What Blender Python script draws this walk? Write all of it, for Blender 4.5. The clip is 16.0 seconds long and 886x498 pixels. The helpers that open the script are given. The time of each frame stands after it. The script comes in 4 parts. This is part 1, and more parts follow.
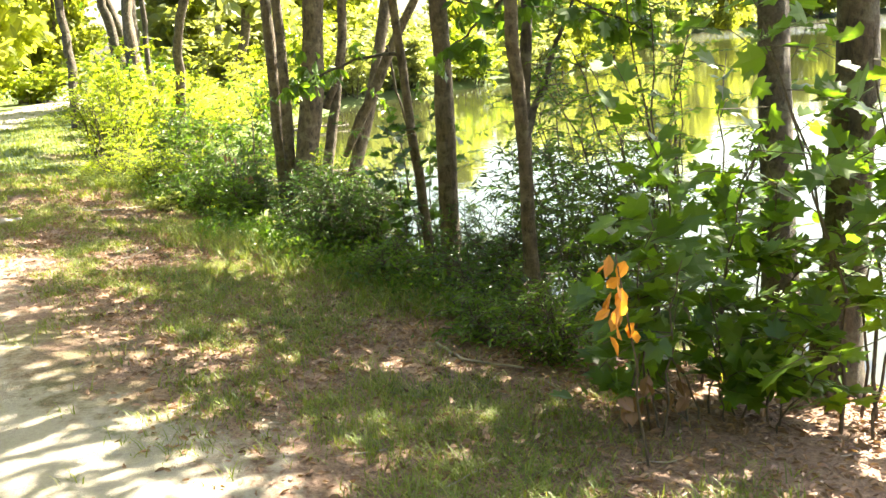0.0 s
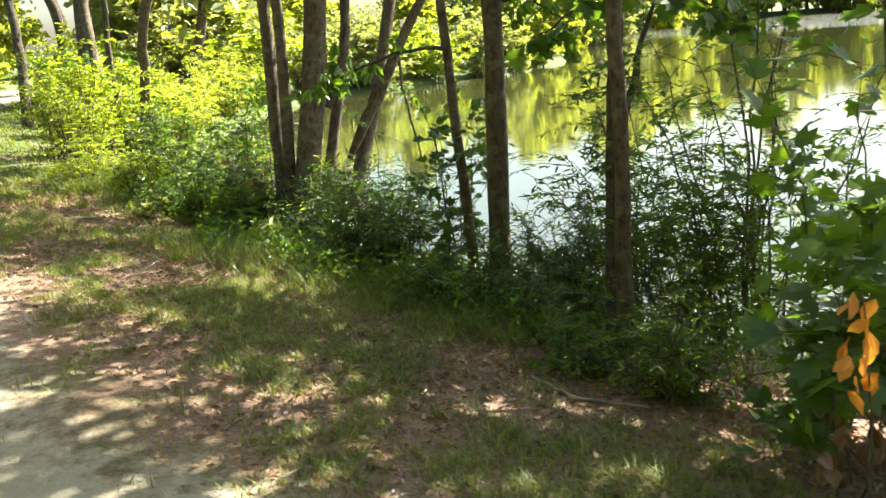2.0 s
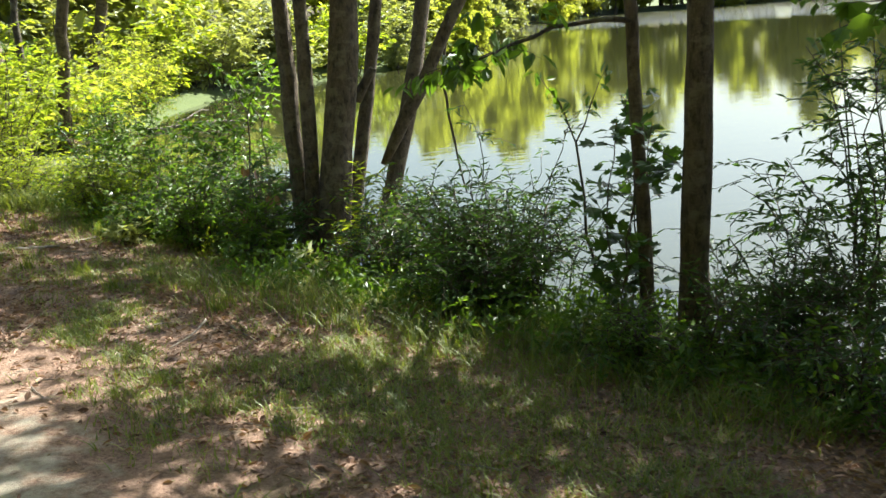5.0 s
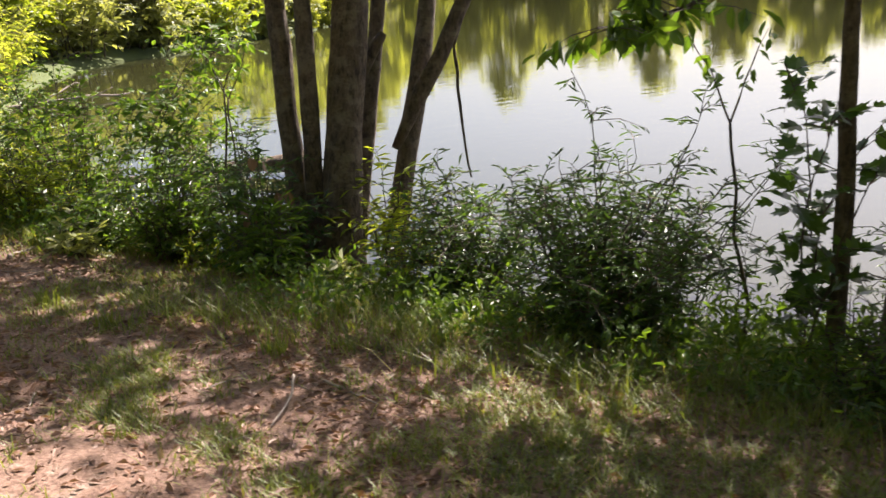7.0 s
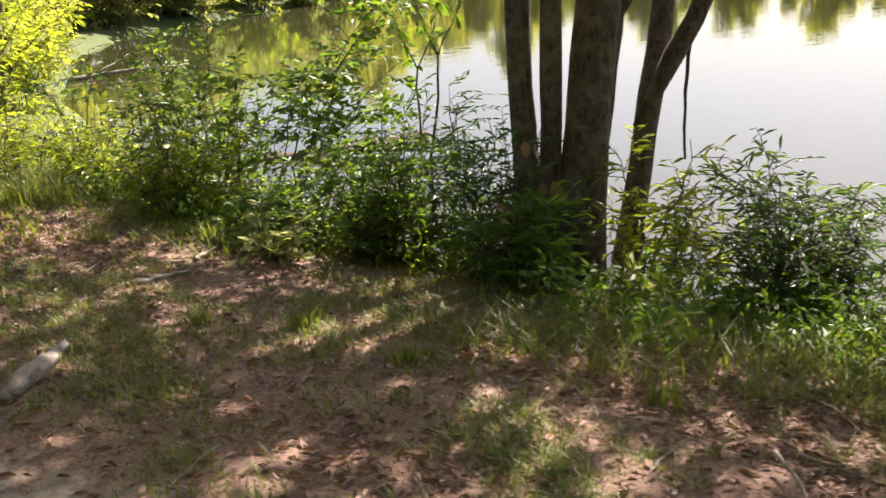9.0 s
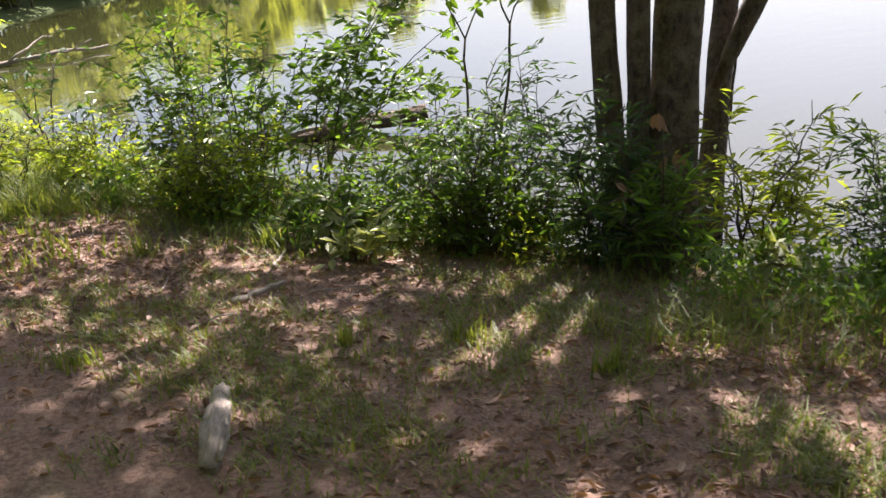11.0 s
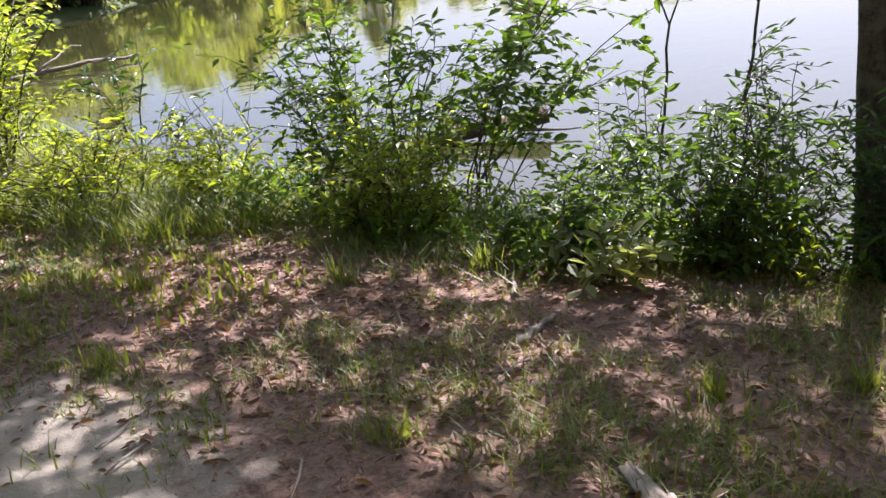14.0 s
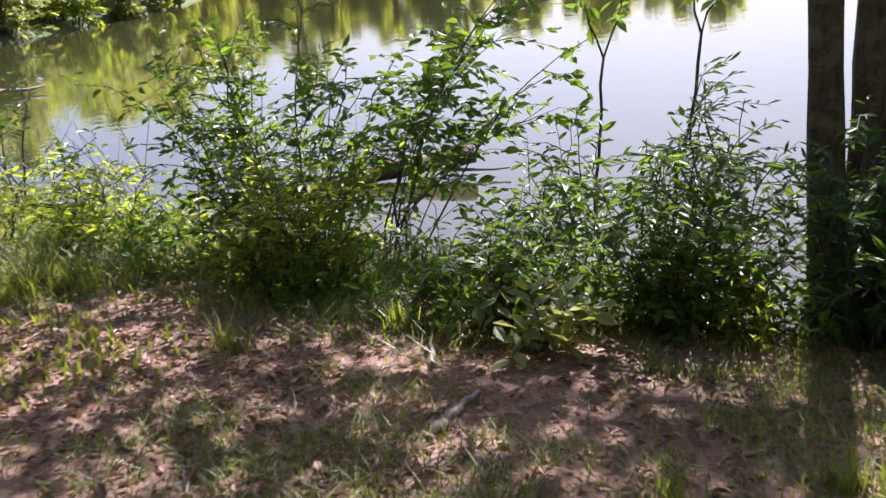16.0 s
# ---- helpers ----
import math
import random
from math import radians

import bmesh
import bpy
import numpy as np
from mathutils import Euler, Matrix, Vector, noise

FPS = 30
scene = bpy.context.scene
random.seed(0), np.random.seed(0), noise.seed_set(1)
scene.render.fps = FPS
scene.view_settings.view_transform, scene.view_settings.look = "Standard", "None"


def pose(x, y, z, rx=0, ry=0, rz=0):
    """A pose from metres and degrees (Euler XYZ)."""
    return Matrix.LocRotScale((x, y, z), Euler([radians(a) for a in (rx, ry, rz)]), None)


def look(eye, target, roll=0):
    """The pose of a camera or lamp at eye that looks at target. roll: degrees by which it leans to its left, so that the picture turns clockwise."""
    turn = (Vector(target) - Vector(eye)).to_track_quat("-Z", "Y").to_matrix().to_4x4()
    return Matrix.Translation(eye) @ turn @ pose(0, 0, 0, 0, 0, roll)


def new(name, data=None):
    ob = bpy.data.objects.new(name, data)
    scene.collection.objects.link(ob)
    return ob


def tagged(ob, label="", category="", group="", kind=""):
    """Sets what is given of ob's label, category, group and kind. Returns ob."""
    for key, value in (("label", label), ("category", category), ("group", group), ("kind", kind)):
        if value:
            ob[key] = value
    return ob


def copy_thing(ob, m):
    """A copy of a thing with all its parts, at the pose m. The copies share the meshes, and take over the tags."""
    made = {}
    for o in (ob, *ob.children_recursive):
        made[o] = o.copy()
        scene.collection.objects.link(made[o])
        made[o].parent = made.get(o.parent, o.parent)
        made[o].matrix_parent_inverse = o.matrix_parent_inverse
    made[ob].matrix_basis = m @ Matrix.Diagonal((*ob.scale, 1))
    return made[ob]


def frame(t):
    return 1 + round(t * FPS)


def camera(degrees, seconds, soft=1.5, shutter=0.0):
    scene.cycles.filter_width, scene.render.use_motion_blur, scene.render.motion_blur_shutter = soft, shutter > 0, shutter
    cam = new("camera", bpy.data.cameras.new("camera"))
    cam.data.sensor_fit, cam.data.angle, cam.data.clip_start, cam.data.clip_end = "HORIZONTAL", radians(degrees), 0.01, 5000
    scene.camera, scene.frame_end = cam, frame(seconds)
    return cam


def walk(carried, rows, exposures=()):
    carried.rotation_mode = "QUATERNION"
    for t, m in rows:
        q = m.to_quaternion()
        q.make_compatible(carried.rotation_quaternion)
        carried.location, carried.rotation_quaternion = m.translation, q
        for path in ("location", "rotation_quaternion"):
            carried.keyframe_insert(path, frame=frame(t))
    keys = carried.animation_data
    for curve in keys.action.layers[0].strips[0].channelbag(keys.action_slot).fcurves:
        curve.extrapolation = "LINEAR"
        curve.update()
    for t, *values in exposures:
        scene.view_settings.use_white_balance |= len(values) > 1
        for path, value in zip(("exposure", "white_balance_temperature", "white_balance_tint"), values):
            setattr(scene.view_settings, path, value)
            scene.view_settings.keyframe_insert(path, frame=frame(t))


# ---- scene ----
cam = camera(53.2, 16.0, 1.5, 0.25)
PATH = [
    (0, (0.046, 0.09, 1.424), (-0.001, 2.034, 0.954), -4.8),
    (0.5, (-0.064, 0.188, 1.416), (-0.112, 2.133, 0.95), -4.6),
    (1, (-0.325, 0.318, 1.43), (-0.26, 2.257, 0.943), -4.6),
    (1.5, (-0.507, 0.469, 1.422), (-0.419, 2.406, 0.934), -4.3),
    (2, (-0.714, 0.743, 1.452), (-0.629, 2.681, 0.965), -4.4),
    (2.5, (-0.961, 0.968, 1.435), (-0.874, 2.907, 0.954), -4.3),
    (3, (-1.184, 1.195, 1.467), (-1.052, 3.127, 0.97), -4.2),
    (3.5, (-1.362, 1.525, 1.463), (-1.18, 3.452, 0.959), -4.0),
    (3.7, (-1.439, 1.654, 1.469), (-1.257, 3.582, 0.968), -4.1),
    (5.8, (-2.55, 3.232, 1.375), (-1.999, 5.07, 0.81), -3.5),
    (6, (-2.616, 3.388, 1.372), (-2.021, 5.207, 0.792), -3.4),
    (6.5, (-2.832, 3.786, 1.386), (-2.212, 5.596, 0.804), -3.5),
    (7, (-3.161, 4.116, 1.388), (-2.494, 5.903, 0.784), -3.3),
    (7.5, (-3.436, 4.506, 1.376), (-2.769, 6.286, 0.752), -3.4),
    (8, (-3.786, 4.889, 1.39), (-3.138, 6.671, 0.754), -3.2),
    (8.5, (-4.121, 5.23, 1.426), (-3.442, 6.981, 0.738), -3.1),
    (9, (-4.246, 5.634, 1.317), (-3.58, 7.399, 0.654), -3.4),
    (9.2, (-4.384, 5.757, 1.3), (-3.684, 7.507, 0.631), -3.4),
    (11.3, (-5.114, 6.641, 1.387), (-4.248, 8.279, 0.635), -5.3),
    (11.5, (-5.175, 6.769, 1.398), (-4.311, 8.411, 0.653), -5.3),
    (12, (-5.357, 7.046, 1.409), (-4.496, 8.691, 0.665), -5.4),
    (12.5, (-5.57, 7.277, 1.424), (-4.67, 8.904, 0.689), -5.8),
    (13, (-5.623, 7.475, 1.375), (-4.728, 9.106, 0.64), -5.8),
    (13.5, (-5.69, 7.639, 1.291), (-4.796, 9.27, 0.557), -5.8),
    (14, (-5.745, 7.725, 1.238), (-4.834, 9.348, 0.507), -5.8),
    (14.5, (-5.734, 7.77, 1.226), (-4.774, 9.366, 0.496), -5.4),
    (15, (-5.691, 7.786, 1.233), (-4.671, 9.353, 0.525), -5.1),
    (15.5, (-5.681, 7.762, 1.253), (-4.651, 9.332, 0.564), -5.1),
    (16, (-5.407, 8.119, 1.125), (-4.347, 9.678, 0.458), -4.2),
]
walk(cam, [(t, look(e, g, r)) for t, e, g, r in PATH],
     exposures=[(0, 3.6, 7000, 3), (0.5, 3.07, 7000, 3), (1.5, 2.87, 6800, 0), (3.5, 2.57, 6350, 0), (6, 2.08, 6100, 9), (7.5, 2.05, 6650, 25), (9, 2.13, 6650, 21), (12, 2.05, 5900, 22), (16, 1.92, 5750, 28)])

# ---- light ----
SUN_EL, SUN_ROT = radians(50), radians(52)
SUN_DIR = Vector((math.sin(SUN_ROT) * math.cos(SUN_EL), math.cos(SUN_ROT) * math.cos(SUN_EL), math.sin(SUN_EL)))
world = bpy.data.worlds.new("sky")
scene.world = world
world.use_nodes = True
wn = world.node_tree.nodes
sky = wn.new("ShaderNodeTexSky")
sky.sky_type, sky.sun_disc, sky.sun_elevation, sky.sun_rotation = "NISHITA", False, SUN_EL, SUN_ROT
sky.air_density, sky.dust_density, sky.ozone_density = 1.0, 3.0, 1.2
wn["Background"].inputs[1].default_value = 0.053
world.node_tree.links.new(sky.outputs[0], wn["Background"].inputs[0])
sun = new("sun", bpy.data.lights.new("sun", "SUN"))
sun.data.energy, sun.data.angle, sun.data.color = 5.0, radians(0.55), (1.0, 0.93, 0.82)
sun.matrix_world = look(tuple(SUN_DIR * 60), (0, 0, 0))

# ---- materials ----
def nodes_of(name):
    m = bpy.data.materials.new(name)
    m.use_nodes = True
    return m, m.node_tree.nodes, m.node_tree.links


def ramp(n, l, source, stops):
    r = n.new("ShaderNodeValToRGB")
    e = r.color_ramp.elements
    while len(e) < len(stops):
        e.new(0.5)
    for el, (p, c) in zip(e, stops):
        el.position, el.color = p, (*c, 1)
    l.new(source, r.inputs[0])
    return r.outputs[0]


def noise_tex(n, l, scale, detail=5, rough=0.6, stretch=None):
    t = n.new("ShaderNodeTexNoise")
    t.inputs["Scale"].default_value, t.inputs["Detail"].default_value, t.inputs["Roughness"].default_value = scale, detail, rough
    c = n.new("ShaderNodeTexCoord")
    src = c.outputs["Object"]
    if stretch:
        mp = n.new("ShaderNodeMapping")
        mp.inputs["Scale"].default_value = stretch
        l.new(src, mp.inputs[0])
        src = mp.outputs[0]
    l.new(src, t.inputs["Vector"])
    return t.outputs["Fac"]


def mixc(n, l, fac, a, b, blend="MIX"):
    m = n.new("ShaderNodeMix")
    m.data_type, m.blend_type = "RGBA", blend
    for src, i in ((fac, 0), (a, 6), (b, 7)):
        if isinstance(src, (int, float)):
            m.inputs[i].default_value = src
        elif isinstance(src, tuple):
            m.inputs[i].default_value = (*src, 1)
        else:
            l.new(src, m.inputs[i])
    return m.outputs[2]


def bump(n, l, height, strength, dist, target):
    b = n.new("ShaderNodeBump")
    b.inputs["Strength"].default_value, b.inputs["Distance"].default_value = strength, dist
    l.new(height, b.inputs["Height"])
    l.new(b.outputs[0], target)


def leaf_material(name, dark, light, trans=0.5, rough=0.45, dead=None):
    """Thin leaf: diffuse, light shining through, a little gloss; each leaf its own tone."""
    m, n, l = nodes_of(name)
    geo = n.new("ShaderNodeNewGeometry")
    stops = [(0.0, dark), (0.85, light)] + ([(0.93, light), (1.0, dead)] if dead else [])
    col = ramp(n, l, geo.outputs["Random Per Island"], stops)
    col = mixc(n, l, ramp(n, l, noise_tex(n, l, 1.3, 2), [(0.3, (0, 0, 0)), (0.7, (1, 1, 1))]), col, mixc(n, l, 0.6, col, light), "MIX")
    p = n["Principled BSDF"]
    l.new(col, p.inputs["Base Color"])
    p.inputs["Roughness"].default_value = rough
    t = n.new("ShaderNodeBsdfTranslucent")
    warm = mixc(n, l, 1.0, col, (1.8, 1.72, 0.66), "MULTIPLY")
    l.new(warm, t.inputs[0])
    mx = n.new("ShaderNodeMixShader")
    mx.inputs[0].default_value = trans
    l.new(p.outputs[0], mx.inputs[1])
    l.new(t.outputs[0], mx.inputs[2])
    l.new(mx.outputs[0], n["Material Output"].inputs[0])
    return m


def bark_material(name, dark, light, lichen):
    """Grey bark: short uneven plates, darker cracks and pale lichen blotches."""
    m, n, l = nodes_of(name)
    plates = noise_tex(n, l, 15, 7, 0.72, (1.9, 1.9, 0.75))
    fine = noise_tex(n, l, 60, 4, 0.7, (1, 1, 1.6))
    col = ramp(n, l, plates, [(0.38, dark), (0.48, mixc_rgb(dark, light, 0.55)), (0.62, light)])
    col = mixc(n, l, ramp(n, l, fine, [(0.35, (0, 0, 0)), (0.7, (1, 1, 1))]), mixc(n, l, 0.45, col, dark), col)
    blotch = ramp(n, l, noise_tex(n, l, 6.5, 5, 0.7, (1, 1, 1.5)), [(0.5, (0, 0, 0)), (0.6, (1, 1, 1))])
    col = mixc(n, l, blotch, col, mixc(n, l, 0.4, col, lichen))
    p = n["Principled BSDF"]
    l.new(col, p.inputs["Base Color"])
    p.inputs["Roughness"].default_value = 0.92
    bump(n, l, plates, 1.0, 0.03, p.inputs["Normal"])
    return m


def mixc_rgb(a, b, f):
    return tuple(x + (y - x) * f for x, y in zip(a, b))


def plain_material(name, dark, light, scale, rough=0.9, strength=0.5, stretch=None):
    m, n, l = nodes_of(name)
    f = noise_tex(n, l, scale, 6, 0.65, stretch)
    p = n["Principled BSDF"]
    l.new(ramp(n, l, f, [(0.3, dark), (0.7, light)]), p.inputs["Base Color"])
    p.inputs["Roughness"].default_value = rough
    bump(n, l, f, strength, 0.01, p.inputs["Normal"])
    return m


BARK = bark_material("bark_grey_brown", (0.035, 0.023, 0.015), (0.17, 0.122, 0.08), (0.25, 0.205, 0.14))
BARK_DARK = bark_material("bark_dark", (0.025, 0.018, 0.013), (0.115, 0.085, 0.06), (0.19, 0.18, 0.13))
TWIG = plain_material("twig_bark", (0.035, 0.025, 0.018), (0.11, 0.085, 0.06), 30)
DRY_WOOD = plain_material("weathered_wood", (0.09, 0.07, 0.055), (0.33, 0.28, 0.23), 14, 0.85, 0.7, (1, 1, 6))
LEAF_DARK = leaf_material("leaf_dark_green", (0.018, 0.042, 0.012), (0.05, 0.1, 0.02), 0.42, 0.38)
LEAF_MID = leaf_material("leaf_green", (0.03, 0.07, 0.012), (0.09, 0.155, 0.02), 0.52, 0.4)
# yellow-green leaves brightened in colour so that their bushes look sunlit
LEAF_YELLOW_SUNLIT = leaf_material("leaf_yellow_green_sunlit", (0.08, 0.13, 0.015), (0.22, 0.27, 0.03), 0.62, 0.45, (0.3, 0.27, 0.05))
# distant leaves: haze and backlight put into a brighter, paler green
LEAF_FAR_HAZE = leaf_material("leaf_far_haze_green", (0.11, 0.14, 0.03), (0.25, 0.275, 0.06), 0.75, 0.5)
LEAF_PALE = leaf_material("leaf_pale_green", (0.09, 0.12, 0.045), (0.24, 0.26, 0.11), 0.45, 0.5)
LEAF_DEAD = leaf_material("leaf_orange_dead", (0.3, 0.12, 0.03), (0.48, 0.22, 0.06), 0.45, 0.7)
GRASS = leaf_material("grass_blade", (0.05, 0.08, 0.017), (0.16, 0.19, 0.04), 0.45, 0.5, (0.34, 0.29, 0.12))
LITTER = leaf_material("fallen_leaf", (0.045, 0.021, 0.013), (0.26, 0.148, 0.1), 0.12, 0.6, (0.46, 0.36, 0.3))

# ---- plan ----
SHORE = np.array([(13.6, -9.9), (9.9, -4.9), (3.3, 3.35), (1.2, 6.0), (0.1, 7.55), (-1.5, 9.5), (-2.55, 11.3), (-2.95, 12.3), (-4.15, 14.9), (-4.6, 20),
                  (-4.5, 26), (-3.3, 30.2), (0.4, 34.2), (5, 40), (8.3, 44), (9.5, 52), (14, 70), (24, 95), (45, 120), (80, 125), (115, 90), (125, 30), (100, -40), (50, -60), (22, -30)])
TRACK = np.array([(18, -24), (5.9, -8.1), (-0.3, -0.25), (-5.0, 6.3), (-6.95, 9.9), (-9.5, 15.2), (-11.9, 21), (-13.5, 27), (-15.3, 36), (-19, 52), (-30, 90)])
WATER_Z = -0.66


def to_line(P, pts, closed):
    """Distance of the points P to a line of corners, and whether they lie inside it where it is closed."""
    best = np.full(len(P), 1e9)
    inside = np.zeros(len(P), bool)
    for i in range(len(pts) - (0 if closed else 1)):
        a, b = pts[i], pts[(i + 1) % len(pts)]
        ab = b - a
        s = np.clip(((P - a) @ ab) / (ab @ ab), 0, 1)
        best = np.minimum(best, np.hypot(*(P - a - s[:, None] * ab).T))
        if closed:
            cond = (a[1] > P[:, 1]) != (b[1] > P[:, 1])
            with np.errstate(divide="ignore", invalid="ignore"):
                inside ^= cond & (P[:, 0] < (b[0] - a[0]) * (P[:, 1] - a[1]) / (b[1] - a[1]) + a[0])
    return best, inside


def wave(P, k, seed):
    """Cheap smooth noise from -1 to 1."""
    rng = np.random.default_rng(seed)
    out = np.zeros(len(P))
    for j in range(7):
        a = rng.uniform(0, 2 * np.pi)
        f = k * rng.uniform(0.6, 2.2)
        out += np.sin(P @ np.array([np.cos(a), np.sin(a)]) * f + rng.uniform(0, 6.28))
    return out / 4.2


def inland(P):
    d, ins = to_line(P, SHORE, True)
    return np.where(ins, -d, d)


def height(P):
    P = np.atleast_2d(np.asarray(P, float))
    s = inland(P) + 0.1 * wave(P, 2.2, 3) * (np.abs(inland(P)) < 1.2)
    z = np.interp(s, [-6, -1, 0, 0.45, 1.1, 1.9, 2.6, 3.1, 3.8, 30, 80], [-2.2, -1.2, -0.7, -0.49, -0.38, -0.25, -0.15, -0.07, 0, 0.15, 0.9])
    near = np.exp(-np.hypot(P[:, 0] + 3, P[:, 1] - 6) / 30)
    return z + near * (0.018 * wave(P, 3.5, 5) + 0.008 * wave(P, 13, 6))


def ground_z(x, y):
    return float(height([(x, y)])[0])


# ---- mesh helpers ----
class Shape:
    """Collects vertices and faces of one mesh."""
    def __init__(self):
        self.v, self.f, self.n = [], [], 0

    def add(self, verts, faces):
        self.v.append(np.asarray(verts, float))
        self.f.append(np.asarray(faces, int) + self.n)
        self.n += len(verts)

    def mesh(self, name, material, smooth=False):
        me = bpy.data.meshes.new(name)
        me.from_pydata(np.concatenate(self.v).tolist(), [], [f for a in self.f for f in a.tolist()])
        me.materials.append(material)
        if smooth:
            me.polygons.foreach_set("use_smooth", [True] * len(me.polygons))
        return me

    def tube(self, pts, radii, sides=8, rough=0.0, seed=0):
        pts = np.asarray(pts, float)
        k = len(pts)
        tang = np.gradient(pts, axis=0)
        tang /= np.linalg.norm(tang, axis=1)[:, None] + 1e-9
        ref = np.where(np.abs(tang[:, 2:3]) < 0.9, [[0, 0, 1.0]], [[1.0, 0, 0]])
        a = np.cross(tang, ref)
        a /= np.linalg.norm(a, axis=1)[:, None]
        b = np.cross(tang, a)
        th = np.linspace(0, 2 * np.pi, sides, endpoint=False)
        rng = np.random.default_rng(seed)
        r = np.asarray(radii, float)[:, None] * (1 + rough * rng.normal(size=(k, sides)) + rough * 1.5 * np.sin(th * 3 + rng.uniform(0, 6)))
        ring = pts[:, None] + r[..., None] * (np.cos(th)[None, :, None] * a[:, None] + np.sin(th)[None, :, None] * b[:, None])
        verts = np.concatenate([ring.reshape(-1, 3), pts[:1], pts[-1:]])
        f = []
        for i in range(k - 1):
            for j in range(sides):
                f.append((i * sides + j, i * sides + (j + 1) % sides, (i + 1) * sides + (j + 1) % sides, (i + 1) * sides + j))
        self.add(verts, f)
        caps = [((j + 1) % sides, j, k * sides) for j in range(sides)]
        caps += [((k - 1) * sides + j, (k - 1) * sides + (j + 1) % sides, k * sides + 1) for j in range(sides)]
        self.f.append(np.asarray(caps, int) + self.n - len(verts))

    def leaves(self, P, D, L, ratio, rng, lobed=False, fold=0.12):
        """Leaves with stalk end P, axis D and length L, folded along the midrib."""
        n = len(P)
        if not n:
            return
        D = D / (np.linalg.norm(D, axis=1)[:, None] + 1e-9)
        up = np.tile([0, 0, 1.0], (n, 1)) + rng.normal(scale=0.55, size=(n, 3))
        S = np.cross(D, up)
        S /= np.linalg.norm(S, axis=1)[:, None] + 1e-9
        N = np.cross(S, D)
        L = np.asarray(L)[:, None]
        if lobed:
            out = np.array([(0, 0), (0.12, -0.3), (0.42, -0.52), (0.46, -0.27), (0.78, -0.38), (0.72, -0.14), (1, 0), (0.72, 0.14), (0.78, 0.38), (0.46, 0.27), (0.42, 0.52), (0.12, 0.3)])
            verts = [P + L * (a * D + b * S + (abs(b) * fold * 1.5 - a * a * 0.12) * N) for a, b in out] + [P + L * 0.4 * D]
            k = len(out)
            faces = np.array([(i, (i + 1) % k, k) for i in range(k)])
        else:
            w = ratio / 2
            verts = [P, P + L * (0.3 * D - 0.85 * w * S + fold * w * N), P + L * (0.65 * D - 0.8 * w * S + fold * w * N), P + L * (D - 0.14 * N),
                     P + L * (0.65 * D + 0.8 * w * S + fold * w * N), P + L * (0.3 * D + 0.85 * w * S + fold * w * N)]
            faces = np.array([(0, 3, 2, 1), (0, 5, 4, 3)])
        V = np.stack(verts, axis=1)
        k = V.shape[1]
        F = (faces[None] + (np.arange(n) * k)[:, None, None]).reshape(-1, faces.shape[1])
        self.add(V.reshape(-1, 3), F)


def part(name, shape, material, parent=None, label="", smooth=False):
    ob = new(name, shape.mesh(name, material, smooth))
    ob.parent = parent
    if label:
        ob["label"] = label
    return ob


def holder(name, place, label, category, group=""):
    ob = new(name)
    ob.location = place
    return tagged(ob, label, category, group)


def wander(p0, p1, k, amp, rng):
    """A line of k points from p0 to p1 with an uneven course."""
    s = np.linspace(0, 1, k)[:, None]
    off = np.cumsum(rng.normal(scale=amp, size=(k, 3)), axis=0)
    off -= s * off[-1]
    return np.asarray(p0) * (1 - s) + np.asarray(p1) * s + off * (s > 0)


# ---- setting ----
def spread(lo, hi, step, limit, grow=1.13):
    c = list(np.arange(lo, hi + 1e-6, step))
    a, d = [], step
    while (lo if not a else a[-1]) > -limit:
        d *= grow
        a.append((lo if not a else a[-1]) - d)
    b, d = [], step
    while (hi if not b else b[-1]) < limit:
        d *= grow
        b.append((hi if not b else b[-1]) + d)
    return np.array(a[::-1] + c + b)


